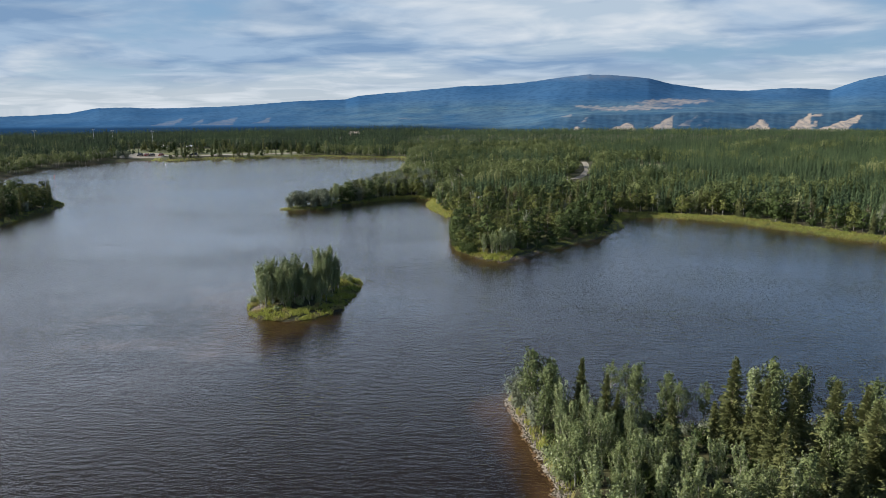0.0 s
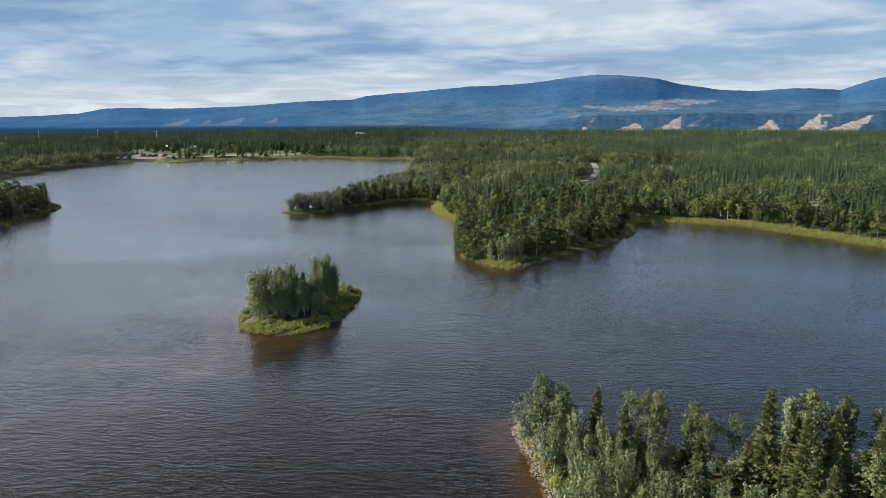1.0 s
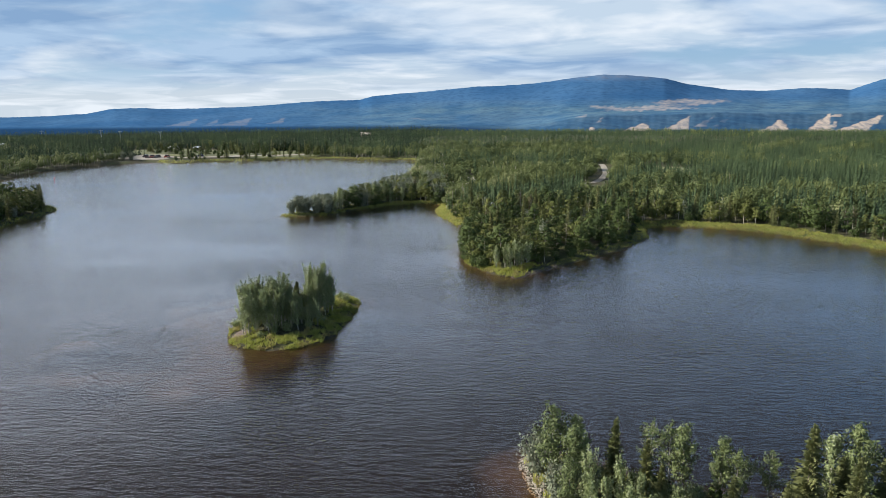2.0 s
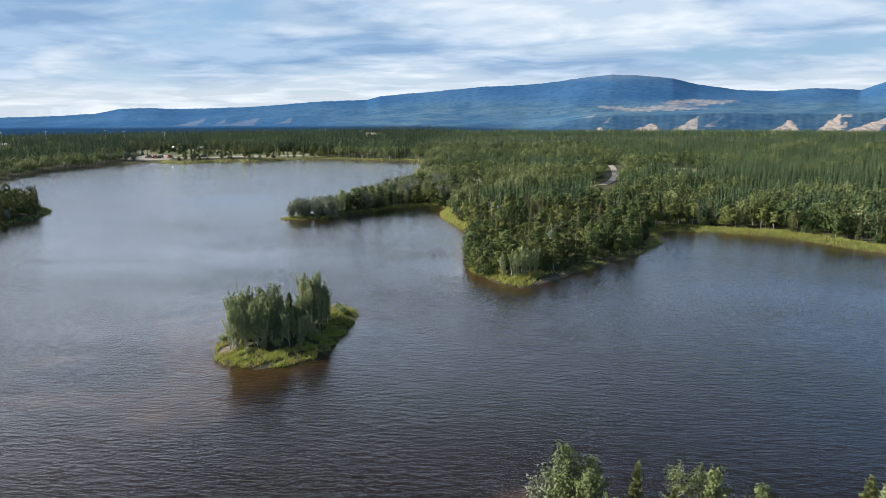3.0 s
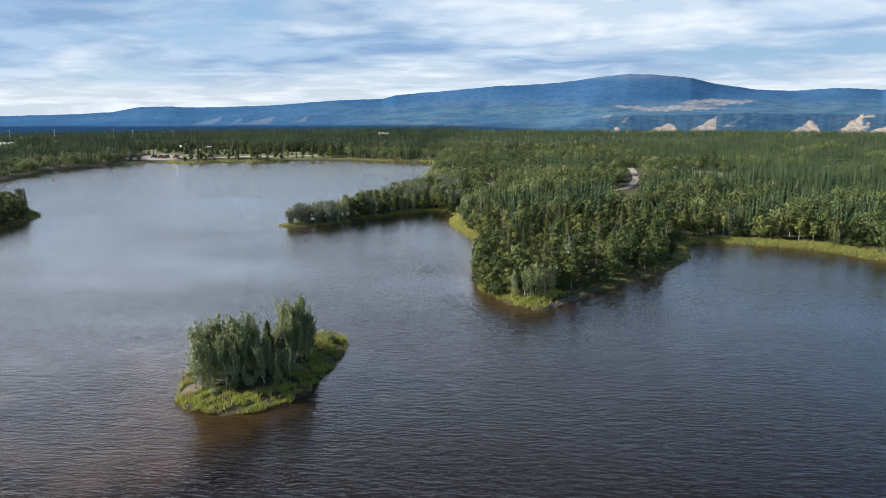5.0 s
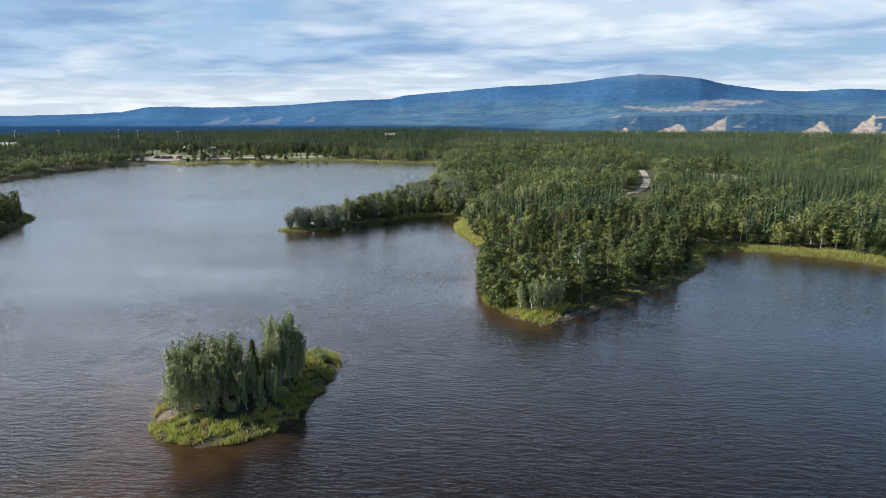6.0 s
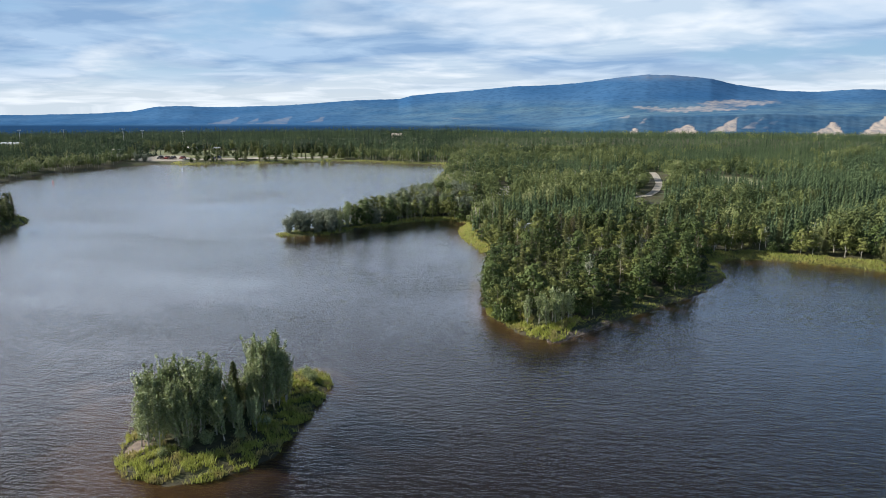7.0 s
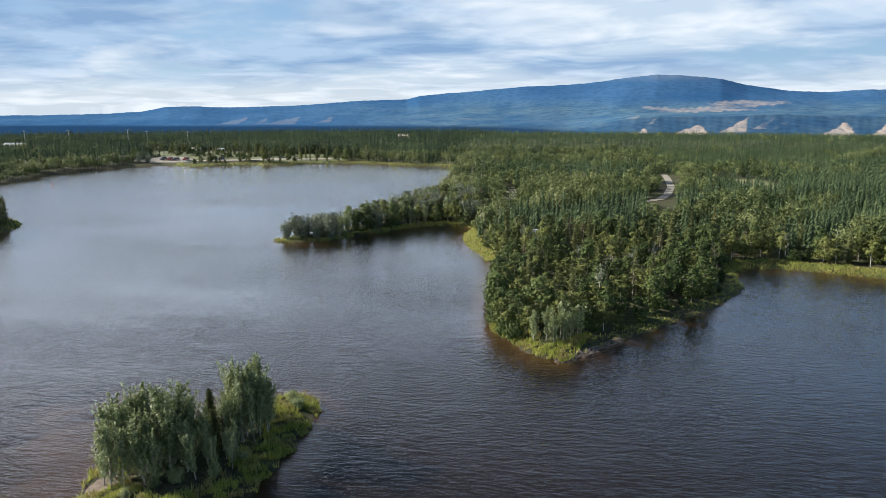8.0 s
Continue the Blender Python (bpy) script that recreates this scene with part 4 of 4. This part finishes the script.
def build_far_woods():
    rng = np.random.default_rng(11)

    def wood(x, y):
        d = land_distance(x, y)
        taken = ((x > -14) & (x < 40) & (y < 200)) | ((x < -20) & (x > -64) & (y < 262)) | ((x > 36) & (d < 11.5) & (y < 206)) | ((x > -219) & (x < -104) & (y < 432) & (d < 34))
        return ((d > 3.0) | ((x < -205) & (d > 0.8))) & ~taken & (waver(x, y, 0.16) + 0.8 * waver(x, y, 0.37) > -0.95) & ~open_ground(x, y) & (x < 0.66 * y + 12) & (x > -0.82 * y - 20)

    def split(pts):
        """Leafy trees near the shores and towards the headland, spruces elsewhere."""
        P = np.array(pts)
        x, y = P[:, 0], P[:, 1]
        share = np.where(land_distance(x, y) < np.where((x > -108) & (x < -40) & (y < 460), 28, np.where(x < -60, 15, 9)), 0.95, np.where((x < -60) & (y > 300), 0.12, np.where((x < 85) & (y < 480), np.where(y > 330, 0.55, 0.62) - np.maximum(0, x - 45) / 70, np.maximum(0.08, 0.36 - np.maximum(0, x) / 200 - np.maximum(0, y - 330) / 500)))) + 0.42 * waver(x, y, 0.04) + 0.2 * waver(x, y, 0.085)
        share = np.where(y > 470, 0.35 * share, share)
        leafy = 0.5 + rng.normal(size=len(P)) * 0.2 < share + 0.22 * waver(x, y, 0.11)
        return P[leafy & (rng.uniform(size=len(P)) < 0.55)], P[~leafy]

    zones = [("near", -70, 190, 138, 300, 1.5, 100000, 40, 170, 0.46), ("middle", -330, 330, 240, 470, 1.75, 180000, 20, 84, 0.6),
             ("back", -520, 520, 470, 700, 2.6, 140000, 13, 40, 0.66), ("rim", -800, 800, 700, 1050, 4.2, 80000, 8, 22, 0.95)]
    for name, x0, x1, y0, y1, gap, tries, sprays, count, leaf in zones:
        pts = spots(x0, x1, y0, y1, gap, tries, lambda x, y: wood(x, y) & ((name != "middle") | ~((x > -70) & (x < 190) & (y < 300))))
        leafy, dark = split(pts)
        v, f, tone = far_spruces(dark, sprays, rng)
        tagged(new("spruce_wood", joined_mesh("spruce_wood", v, f, tone, FAR_NEEDLES)), "dense wood of narrow dark green spruces", "forest", kind="stuff")
        v, f, tone = far_broadleaves(leafy, count, leaf, rng)
        tagged(new("aspen_wood", joined_mesh("aspen_wood", v, f, tone, FAR_LEAF)), "stands of leafy green aspen among spruces", "forest", kind="stuff")
        if name in ("near", "middle"):
            stems = [tube(np.array([(x, y, z), (x + rng.normal() * 0.15, y, z + 2.2), (x + rng.normal() * 0.3, y, z + 5.0)]), (0.09, 0.07, 0.03), 3)
                     for (x, y), z, d in zip(leafy, ground_z(*leafy.T), land_distance(*leafy.T)) if rng.uniform() < (0.8 if d < 16 else 0.06)]
            tagged(new("aspen_stems", mesh_of("aspen_stems", *stack(stems), [BARK_PALE])), "pale thin trunks of an aspen wood", "tree trunks", kind="stuff")


def sedge(name, x0, x1, y0, y1, density, lo, hi, height, test=None, label="yellow-green sedge and dry grass along the water's edge", broad=0.05, mat=None, gaps=-0.35):
    """Bent blades in a band of the shore."""
    rng = np.random.default_rng(int(abs(x0) * 7 + abs(y0)) % 1000)
    n = int((x1 - x0) * (y1 - y0) * density)
    x, y = rng.uniform(x0, x1, n), rng.uniform(y0, y1, n)
    d = land_distance(x, y)
    ok = (d > lo) & (d < hi + 0.8 * waver(x, y, 0.5))
    if test is not None:
        ok &= test(x, y)
    ok &= waver(x, y, 1.1) + 0.8 * waver(x, y, 2.7) + 0.5 * waver(x, y, 5.1) > gaps
    x, y, d = x[ok], y[ok], d[ok]
    n = len(x)
    z = ground_z(x, y)
    h = height * rng.uniform(0.4, 1.25, n) * (1 + (0.3 if gaps > -1 else 0.08) * waver(x, y, 1.3))
    a, bend = rng.uniform(0, 6.28, n), rng.uniform(0.25, 0.95, n)
    w = broad * rng.uniform(0.7, 1.4, n)
    ca, sa = np.cos(a), np.sin(a)
    base = np.stack([x, y, z - 0.03], 1)
    cross = np.stack([-sa, ca, np.zeros(n)], 1) * w[:, None]
    mid = base + np.stack([ca * bend * h * 0.35, sa * bend * h * 0.35, h * 0.6], 1)
    tip = base + np.stack([ca * bend * h, sa * bend * h, h], 1)
    v = np.stack([base - cross, base + cross, mid + cross * 0.8, mid - cross * 0.8, tip - cross * 0.1, tip + cross * 0.1], 1).reshape(-1, 3)
    i = (np.arange(n) * 6)[:, None]
    f = np.concatenate([i + np.array([[0, 1, 2, 3]]), i + np.array([[3, 2, 5, 4]])], 1).reshape(-1, 4)
    tagged(new(name, mesh_of(name, v, f, [mat or SEDGE])), label, "grass", kind="stuff")


def stones(name, x0, x1, y0, y1, count, test, size, label, mat=None):
    rng = np.random.default_rng(int(abs(x0) * 3 + y0))
    x, y = rng.uniform(x0, x1, count * 12), rng.uniform(y0, y1, count * 12)
    d = land_distance(x, y)
    ok = test(x, y, d)
    x, y, d = x[ok][:count], y[ok][:count], d[ok][:count]
    z = ground_z(x, y)
    bm = bmesh.new()
    bmesh.ops.create_icosphere(bm, subdivisions=1, radius=1.0)
    bv = np.array([v.co[:] for v in bm.verts])
    bf = np.array([[v.index for v in f.verts] for f in bm.faces])
    bm.free()
    chunks = []
    for a, b, c in zip(x, y, z):
        s = size * rng.uniform(0.4, 1.5)
        v = bv * rng.uniform(0.75, 1.2, (len(bv), 1)) * (s * np.array([rng.uniform(0.8, 1.5), rng.uniform(0.8, 1.4), rng.uniform(0.5, 0.8)]))
        chunks.append((v + (a, b, c + s * 0.1), bf))
    tagged(new(name, mesh_of(name, *stack(chunks), [mat or STONE])), label, "stones", kind="stuff")


build_far_woods()
sedge("shore_sedge", -40, -19, 88, 117, 130, -0.15, 4.0, 0.52, lambda x, y: np.hypot(x + 34.8, y - 95.4) > 1.5, broad=0.028, gaps=-0.15)
sedge("shore_sedge", -12, 12, 127, 148, 60, 0.05, 4.4, 0.5, lambda x, y: x < 5.5 + 0.3 * (y - 137), "yellow-green sedge and dry grass round the headland's tip", gaps=-0.5)
sedge("shore_sedge", 5, 38, 130, 184, 16, 0.1, 3.4, 0.28, lambda x, y: x > 5.5 + 0.3 * (y - 137), "short dull grass below the headland trees", gaps=-0.3)
sedge("shore_sedge", 30, 110, 138, 196, 30, -0.4, 5.6, 0.36, lambda x, y: x > 32.5, "bright yellow-green sedge along the mainland shore", 0.045, SHORE_SEDGE, -1.6)
sedge("shore_sedge", -40, -9, 184, 228, 22, -0.3, 3.8, 0.42, None, "bright yellow-green sedge in the bay", 0.07, SHORE_SEDGE, -1.6)
sedge("shore_sedge", -64, -40, 195, 228, 22, -0.2, 2.2, 0.4, None, "dull green and straw sedge along the cape", 0.06)
sedge("shore_sedge", 1, 32, 38, 67, 30, 0.3, 2.0, 0.5)
sedge("shore_sedge", -175, -128, 160, 222, 6, 0.0, 3.0, 0.6, broad=0.1)
sedge("shore_sedge", -196, -45, 300, 420, 3.0, -0.2, 4.8, 0.5, None, "pale yellow-green sedge along the far shore", 0.14, SHORE_SEDGE, -1.2)
stones("shore_stones", -2, 10, 127, 140, 620, lambda x, y, d: (d > -0.5) & (d < 1.1) & (x + 0.3 * y > 40.3), 0.115, "pinkish grey stones at the headland's tip")
stones("shore_stones", -38, -31, 89, 99, 420, lambda x, y, d: (d > -0.1) & (np.hypot(x + 34.8, y - 95.4) < 2.2), 0.07, "pale stones on the island's bare bank")
stones("shore_stones", 0, 9, 40, 66, 1700, lambda x, y, d: (d > -0.3) & (d < 1.0) & (x < 6.5), 0.07, "pale grey stones and bleached sticks on the spit's shore", PALE_STONE)


# ---- tracks, clearings and what stands in them ----
def ribbon(name, line, width, mat, label, lift=0.16):
    """A strip that follows the ground along a line."""
    p = np.concatenate([np.linspace(a, b, 12, endpoint=False) for a, b in zip(line[:-1], line[1:])])
    t = np.gradient(p, axis=0)
    t /= np.linalg.norm(t, axis=1)[:, None]
    side = np.column_stack([-t[:, 1], t[:, 0]])
    cols = [p + side * width * o for o in (-0.5, -0.2, 0.2, 0.5)]
    v = np.concatenate([np.column_stack([c, ground_z(c[:, 0], c[:, 1]) + lift]) for c in cols])
    n = len(p)
    f = np.concatenate([np.stack([np.arange(n - 1) + q * n, np.arange(1, n) + q * n, np.arange(1, n) + (q + 1) * n, np.arange(n - 1) + (q + 1) * n], 1) for q in range(3)])[:, ::-1]
    tagged(new(name, mesh_of(name, v, f, [mat])), label, "track", kind="structure")


def glade(name, centre, radii, mat, label, lift=0.12):
    """A clearing with an uneven rim, laid on the ground."""
    rings, k = 9, 40
    a = np.linspace(0, 2 * np.pi, k, endpoint=False)
    wob = 1 + 0.10 * np.sin(3 * a + centre[0]) + 0.07 * np.sin(7 * a + centre[1])
    r = np.linspace(0.02, 1.0, rings)[:, None] * wob[None]
    x, y = centre[0] + r * radii[0] * np.cos(a), centre[1] + r * radii[1] * np.sin(a)
    z = ground_z(x, y).reshape(x.shape) + lift
    z[-1] -= lift * 2
    v = np.stack([x, y, z], -1).reshape(-1, 3)
    i, j = np.meshgrid(np.arange(rings - 1), np.arange(k), indexing="ij")
    j2 = (j + 1) % k
    f = np.stack([i * k + j, (i + 1) * k + j, (i + 1) * k + j2, i * k + j2], -1).reshape(-1, 4)
    tagged(new(name, mesh_of(name, v, f, [mat])), label, "ground", kind="structure")


BEACH_ROAD = np.array([(-222, 418), (-205, 412), (-185, 405), (-160, 412), (-140, 420), (-118, 432)], dtype=float)
ribbon("track", TRACK, 2.6, GRAVEL, "pale gravel track winding through the campground")
ribbon("track", SIDE_TRACK, 3.6, GRAVEL, "short pale gravel lane between the trees")
ribbon("track", BEACH_ROAD, 6.0, GRAVEL, "pale gravel road behind the lakeside beach", 0.3)
for c, r in CLEARINGS[:2]:
    glade("lawn", c, r, LAWN, "dry yellow-green mown grass by the beach")
glade("lawn", (-158, 421), (50, 11), LAWN, "dry yellow-green mown grass by the beach", 0.22)
glade("lawn", *CLEARINGS[2], LAWN, "small grassy opening in the spruce wood")
glade("lawn", *CLEARINGS[3], LAWN, "grass round a long white building")
glade("bank", (-34.8, 95.4), (1.1, 1.6), SOIL, "bare pinkish soil on the island bank", 0.05)
glade("parking", (-211, 408), (17, 15), GRAVEL, "pale gravel parking ground beside the beach", 0.34)


def resting(x, y):
    return float(ground_z([x], [y])[0])


def car(x, y, turn, paint, label, lift=0.34):
    """An estate car: body, cabin, windows, four wheels with rims, lamps."""
    root = new("car")
    bm = bmesh.new()
    box(bm, (1.85, 4.5, 0.62), (0, 0, 0.66), 0.09)
    part("body", bm_mesh("body", bm, [paint]), root)
    bm = bmesh.new()
    made = bmesh.ops.create_cube(bm, size=1.0, matrix=Matrix.Translation((0, -0.35, 1.25)) @ Matrix.Diagonal((1.66, 2.9, 0.62, 1)))
    for v in made["verts"]:
        if v.co.z > 1.25:
            v.co.x *= 0.84
            v.co.y = (v.co.y + 0.35) * 0.76 - 0.4
    part("cabin", bm_mesh("cabin", bm, [GLASS]), root, "dark glazed cabin")
    bm = bmesh.new()
    box(bm, (1.42, 2.2, 0.06), (0, -0.4, 1.58), 0.02)
    part("roof", bm_mesh("roof", bm, [paint]), root)
    for sx in (-0.84, 0.84):
        for sy in (-1.4, 1.4):
            bm = bmesh.new()
            bmesh.ops.create_cone(bm, cap_ends=True, segments=14, radius1=0.34, radius2=0.34, depth=0.22, matrix=Matrix.Translation((sx, sy, 0.34)) @ Matrix.Rotation(math.pi / 2, 4, "Y"))
            wheel = part("wheel", bm_mesh("wheel", bm, [RUBBER]), root)
            bm = bmesh.new()
            bmesh.ops.create_cone(bm, cap_ends=True, segments=10, radius1=0.2, radius2=0.18, depth=0.25, matrix=Matrix.Translation((sx, sy, 0.34)) @ Matrix.Rotation(math.pi / 2, 4, "Y"))
            part("rim", bm_mesh("rim", bm, [CAR_SILVER]), wheel)
        bm = bmesh.new()
        box(bm, (0.36, 0.08, 0.16), (sx * 0.75, 2.24, 0.76), 0.02)
        part("headlight", bm_mesh("headlight", bm, [WHITE_PAINT]), root)
    root.matrix_basis = pose(x, y, resting(x, y) + lift, 0, 0, turn)
    return tagged(root, label, "car", "cars parked at the beach")


def camper(x, y, turn, long, label, lift=0.0, high=2.5):
    """A white travel trailer: rounded box, windows, door, wheels, drawbar."""
    root = new("camper")
    bm = bmesh.new()
    box(bm, (2.4, long, high - 0.5), (0, 0, 0.5 + (high - 0.5) / 2), 0.22)
    part("body", bm_mesh("body", bm, [WHITE_PAINT], True), root)
    for wy in (-long * 0.28, long * 0.22):
        for sx in (-1.2, 1.2):
            bm = bmesh.new()
            box(bm, (0.05, long * 0.2, 0.55), (sx, wy, high * 0.62), 0.02)
            part("window", bm_mesh("window", bm, [GLASS]), root)
    bm = bmesh.new()
    box(bm, (0.05, 0.65, 1.7), (1.215, long * 0.0, 1.45), 0.02)
    part("door", bm_mesh("door", bm, [ROOFING]), root)
    for sx in (-1.05, 1.05):
        bm = bmesh.new()
        bmesh.ops.create_cone(bm, cap_ends=True, segments=14, radius1=0.36, radius2=0.36, depth=0.24, matrix=Matrix.Translation((sx, -0.3, 0.36)) @ Matrix.Rotation(math.pi / 2, 4, "Y"))
        part("wheel", bm_mesh("wheel", bm, [RUBBER]), root)
    bm = bmesh.new()
    box(bm, (0.5, 0.7, 0.14), (0, -0.1, high + 0.06), 0.03)
    part("roof_vent", bm_mesh("roof_vent", bm, [ROOFING]), root)
    bm = bmesh.new()
    box(bm, (0.12, 1.2, 0.12), (0, long / 2 + 0.55, 0.5), 0.02)
    part("drawbar", bm_mesh("drawbar", bm, [CAR_DARK]), root)
    root.matrix_basis = pose(x, y, resting(x, y) + lift, 0, 0, turn)
    return tagged(root, label, "camper")


def house(x, y, turn, w, d, h, pitch, wall_mat, roof_mat, label, windows=3, lift=0.0):
    """A low building with a gabled roof, door and windows."""
    root = new("building")
    bm = bmesh.new()
    box(bm, (w, d, h), (0, 0, h / 2))
    top = [bm.verts.new((sx * w / 2, 0, h + pitch - 0.12)) for sx in (-1, 1)]
    for sx, v in zip((-1, 1), top):
        ends = [bm.verts.new((sx * w / 2, sy * d / 2, h)) for sy in (-1, 1)]
        bm.faces.new([ends[0], ends[1], v])
    part("wall", bm_mesh("wall", bm, [wall_mat]), root)
    for sy in (-1, 1):
        slope = math.atan2(pitch, d / 2)
        bm = bmesh.new()
        box(bm, (w + 0.8, math.hypot(d / 2 + 0.4, pitch) + 0.1, 0.12), (0, 0, 0), 0.02)
        bmesh.ops.transform(bm, matrix=Matrix.Translation((0, sy * (d / 4 + 0.1), h + pitch / 2)) @ Matrix.Rotation(-sy * slope, 4, "X"), verts=bm.verts)
        part("roof", bm_mesh("roof", bm, [roof_mat]), root)
    for k in range(windows):
        wx = (k + 0.5) / windows * w - w / 2
        bm = bmesh.new()
        box(bm, (0.9, 0.08, 1.9 if k == 0 else 1.0), (wx, -d / 2 - 0.02, 0.95 if k == 0 else 1.5), 0.02)
        part("door" if k == 0 else "window", bm_mesh("window", bm, [WOOD if k == 0 else GLASS]), root)
    root.matrix_basis = pose(x, y, resting(x, y) + lift, 0, 0, turn)
    return tagged(root, label, "building")


for k, (x, y, turn, paint, colour) in enumerate(((-209.5, 403.5, 178, CAR_DARK, "dark blue"), (-205.8, 404.0, 184, CAR_RED, "dull red"), (-202.6, 404.2, 176, CAR_DARK, "dark blue"), (-197.5, 405.4, 181, CAR_RED, "dull red"))):
    car(x, y, turn, paint, colour + " estate car parked on pale gravel", 0.36)
car(-178.0, 407.0, 100, CAR_DARK, "dark blue estate car standing on the gravel road", 0.4)
camper(-216, 452, 80, 6.4, "white travel trailer parked on the lawn", 0.12)
camper(-251, 428, 85, 6.0, "white travel trailer half hidden by shore trees", 0.12)
camper(27.2, 188.5, 55, 5.0, "white travel trailer among the headland trees", 0.0, 2.2)
camper(-2.6, 200.5, 10, 2.4, "small white trailer standing under the trees", 0.0, 2.6)
house(-335, 446, 8, 12, 6, 2.8, 1.2, WHITE_PAINT, ROOFING, "long low white building with a pale metal roof", 5, 0.1)
house(-197, 446, 5, 3.4, 3.0, 2.2, 0.7, WOOD, ROOFING, "small brown wooden shelter with a pale roof", 2, 0.1)
house(-118, 600, -6, 8, 6, 2.6, 1.5, WOOD, GRAVEL, "small pale house among the spruces", 3, 0.0)


def buoy(x, y, mat, label):
    root = new("buoy")
    bm = bmesh.new()
    bmesh.ops.create_cone(bm, cap_ends=True, segments=16, radius1=0.26, radius2=0.12, depth=0.8, matrix=Matrix.Translation((0, 0, 0.25)))
    part("float", bm_mesh("float", bm, [mat], True), root)
    bm = bmesh.new()
    bmesh.ops.create_uvsphere(bm, u_segments=12, v_segments=8, radius=0.14, matrix=Matrix.Translation((0, 0, 0.7)))
    part("top_mark", bm_mesh("top_mark", bm, [mat], True), root)
    root.matrix_basis = pose(x, y, 0, 4, 3, 0)
    tagged(root, label, "buoy", "swimming buoys")


buoy(-198, 301, BUOY_RED, "faded red buoy floating on the lake")
buoy(-174, 361, WHITE_PAINT, "white buoy floating off the beach")

def utility_pole(x, y, tall):
    """A grey wooden line pole with a cross-arm and two insulators."""
    root = new("utility_pole")
    part("post", mesh_of("post", *tube(np.array([(0, 0, -0.2), (0, 0, tall * 0.5), (0, 0, tall)]), (0.2, 0.17, 0.13), 8), [ROOFING], smooth=True), root)
    bm = bmesh.new()
    box(bm, (2.6, 0.16, 0.2), (0, 0, tall - 0.6), 0.02)
    part("cross_arm", bm_mesh("cross_arm", bm, [ROOFING]), root)
    for sx in (-1.1, 1.1):
        bm = bmesh.new()
        bmesh.ops.create_cone(bm, cap_ends=True, segments=8, radius1=0.1, radius2=0.07, depth=0.3, matrix=Matrix.Translation((sx, 0, tall - 0.35)))
        part("insulator", bm_mesh("insulator", bm, [WHITE_PAINT]), root)
    root.matrix_basis = pose(x, y, resting(x, y), 0, 0, 20)
    tagged(root, "pale utility pole standing above the far spruces", "utility pole", "utility poles")


for x, tall in ((-388.7, 10.2), (-352.3, 10.0), (-304.9, 9.8), (-289.9, 8.9), (-258.4, 8.4)):
    utility_pole(x, 520, tall)

for x, y, h, b in ((-231, 392, 5.0, "willow_bush"), (-226, 391, 4.2, "willow_bush"), (-222, 390, 4.4, "willow_bush"), (-217, 392, 5.2, "willow_bush"), (-212.5, 393, 4.8, "willow_bush"), (-184, 396, 4.6, "leafy_tree"), (-179, 397.5, 5.2, "leafy_tree"), (-175, 400, 4.4, "spruce"), (-168, 410, 7.0, "spruce"), (-165, 408, 6.0, "leafy_tree"), (-182, 391, 3.4, "spruce"), (-186, 393, 2.2, "green_bush"), (-176, 396, 3.8, "spruce"), (-189, 399, 1.6, "green_bush"),
                   (-160, 404, 6.5, "spruce"), (-153, 405, 7.5, "spruce"), (-149, 404, 7.0, "spruce"), (-144, 406, 6.5, "spruce"), (-140, 408, 5.0, "aspen"), (-163, 409, 5.5, "spruce"), (-131, 417, 6.0, "spruce"), (-127, 416, 7.2, "spruce"),
                   (-122, 418, 7.6, "spruce"), (-117, 419, 7.0, "aspen"), (-112, 421, 6.8, "aspen"), (-136, 424, 7.0, "spruce"), (-172, 440, 7.5, "spruce"), (-178, 462, 6.5, "aspen"), (-150, 452, 8.0, "spruce"), (-205, 462, 2.2, "green_bush"), (-240, 452, 2.4, "green_bush")):
    plant(b, x, y, h, "beach trees")
for x, y in spots(-232, -104, 392, 456, 2.6, 2600, lambda x, y: (land_distance(x, y) > 5) & (waver(x, y, 0.13) + 0.6 * waver(x, y, 0.31) > np.where(x > -186, 0.2, 0.6)) & (line_distance(x, y, BEACH_ROAD) > 5) & (np.hypot(x + 209, y - 408) > 17) & (np.hypot(x + 216, y - 452) > 6) & (np.hypot(x + 197, y - 446) > 4)):
    b = pick([("spruce", 3), ("leafy_tree", 2), ("aspen", 1), ("green_bush", 2.0)])
    plant(b, x, y, RNG.uniform(3.5, 8.0) if b != "green_bush" else RNG.uniform(1.2, 2.4), "beach trees")


def driftwood(x, y, long, turn, label="bleached driftwood log lying on the shore"):
    """A grey log with a broken branch stub."""
    root = new("driftwood")
    line = np.column_stack([np.linspace(0, long, 7), 0.06 * np.sin(np.linspace(0, 4, 7)), 0.07 + 0.02 * np.cos(np.linspace(0, 5, 7))])
    part("log", mesh_of("log", *tube(line, np.linspace(0.055, 0.022, 7), 8), [BARK_GREY], smooth=True), root)
    stub = np.array([(long * 0.6, 0, 0.08), (long * 0.68, 0.12, 0.2), (long * 0.72, 0.2, 0.36)])
    part("branch_stub", mesh_of("branch_stub", *tube(stub, (0.022, 0.016, 0.008), 6), [BARK_GREY], smooth=True), root)
    root.matrix_basis = pose(x, y, max(0.0, resting(x, y)), 0, 0, turn)
    tagged(root, label, "driftwood", "driftwood logs")


for x, y, long, turn in ((3.1, 58.6, 1.3, 104), (4.2, 54.0, 1.0, 96), (4.7, 51.4, 1.5, 112), (2.3, 62.4, 1.1, 92), (5.1, 48.6, 1.2, 100), (5.0, 131.9, 1.8, 48), (8.2, 136.0, 1.5, 52), (-33.6, 91.2, 1.3, 5)):
    driftwood(x, y, long, turn)
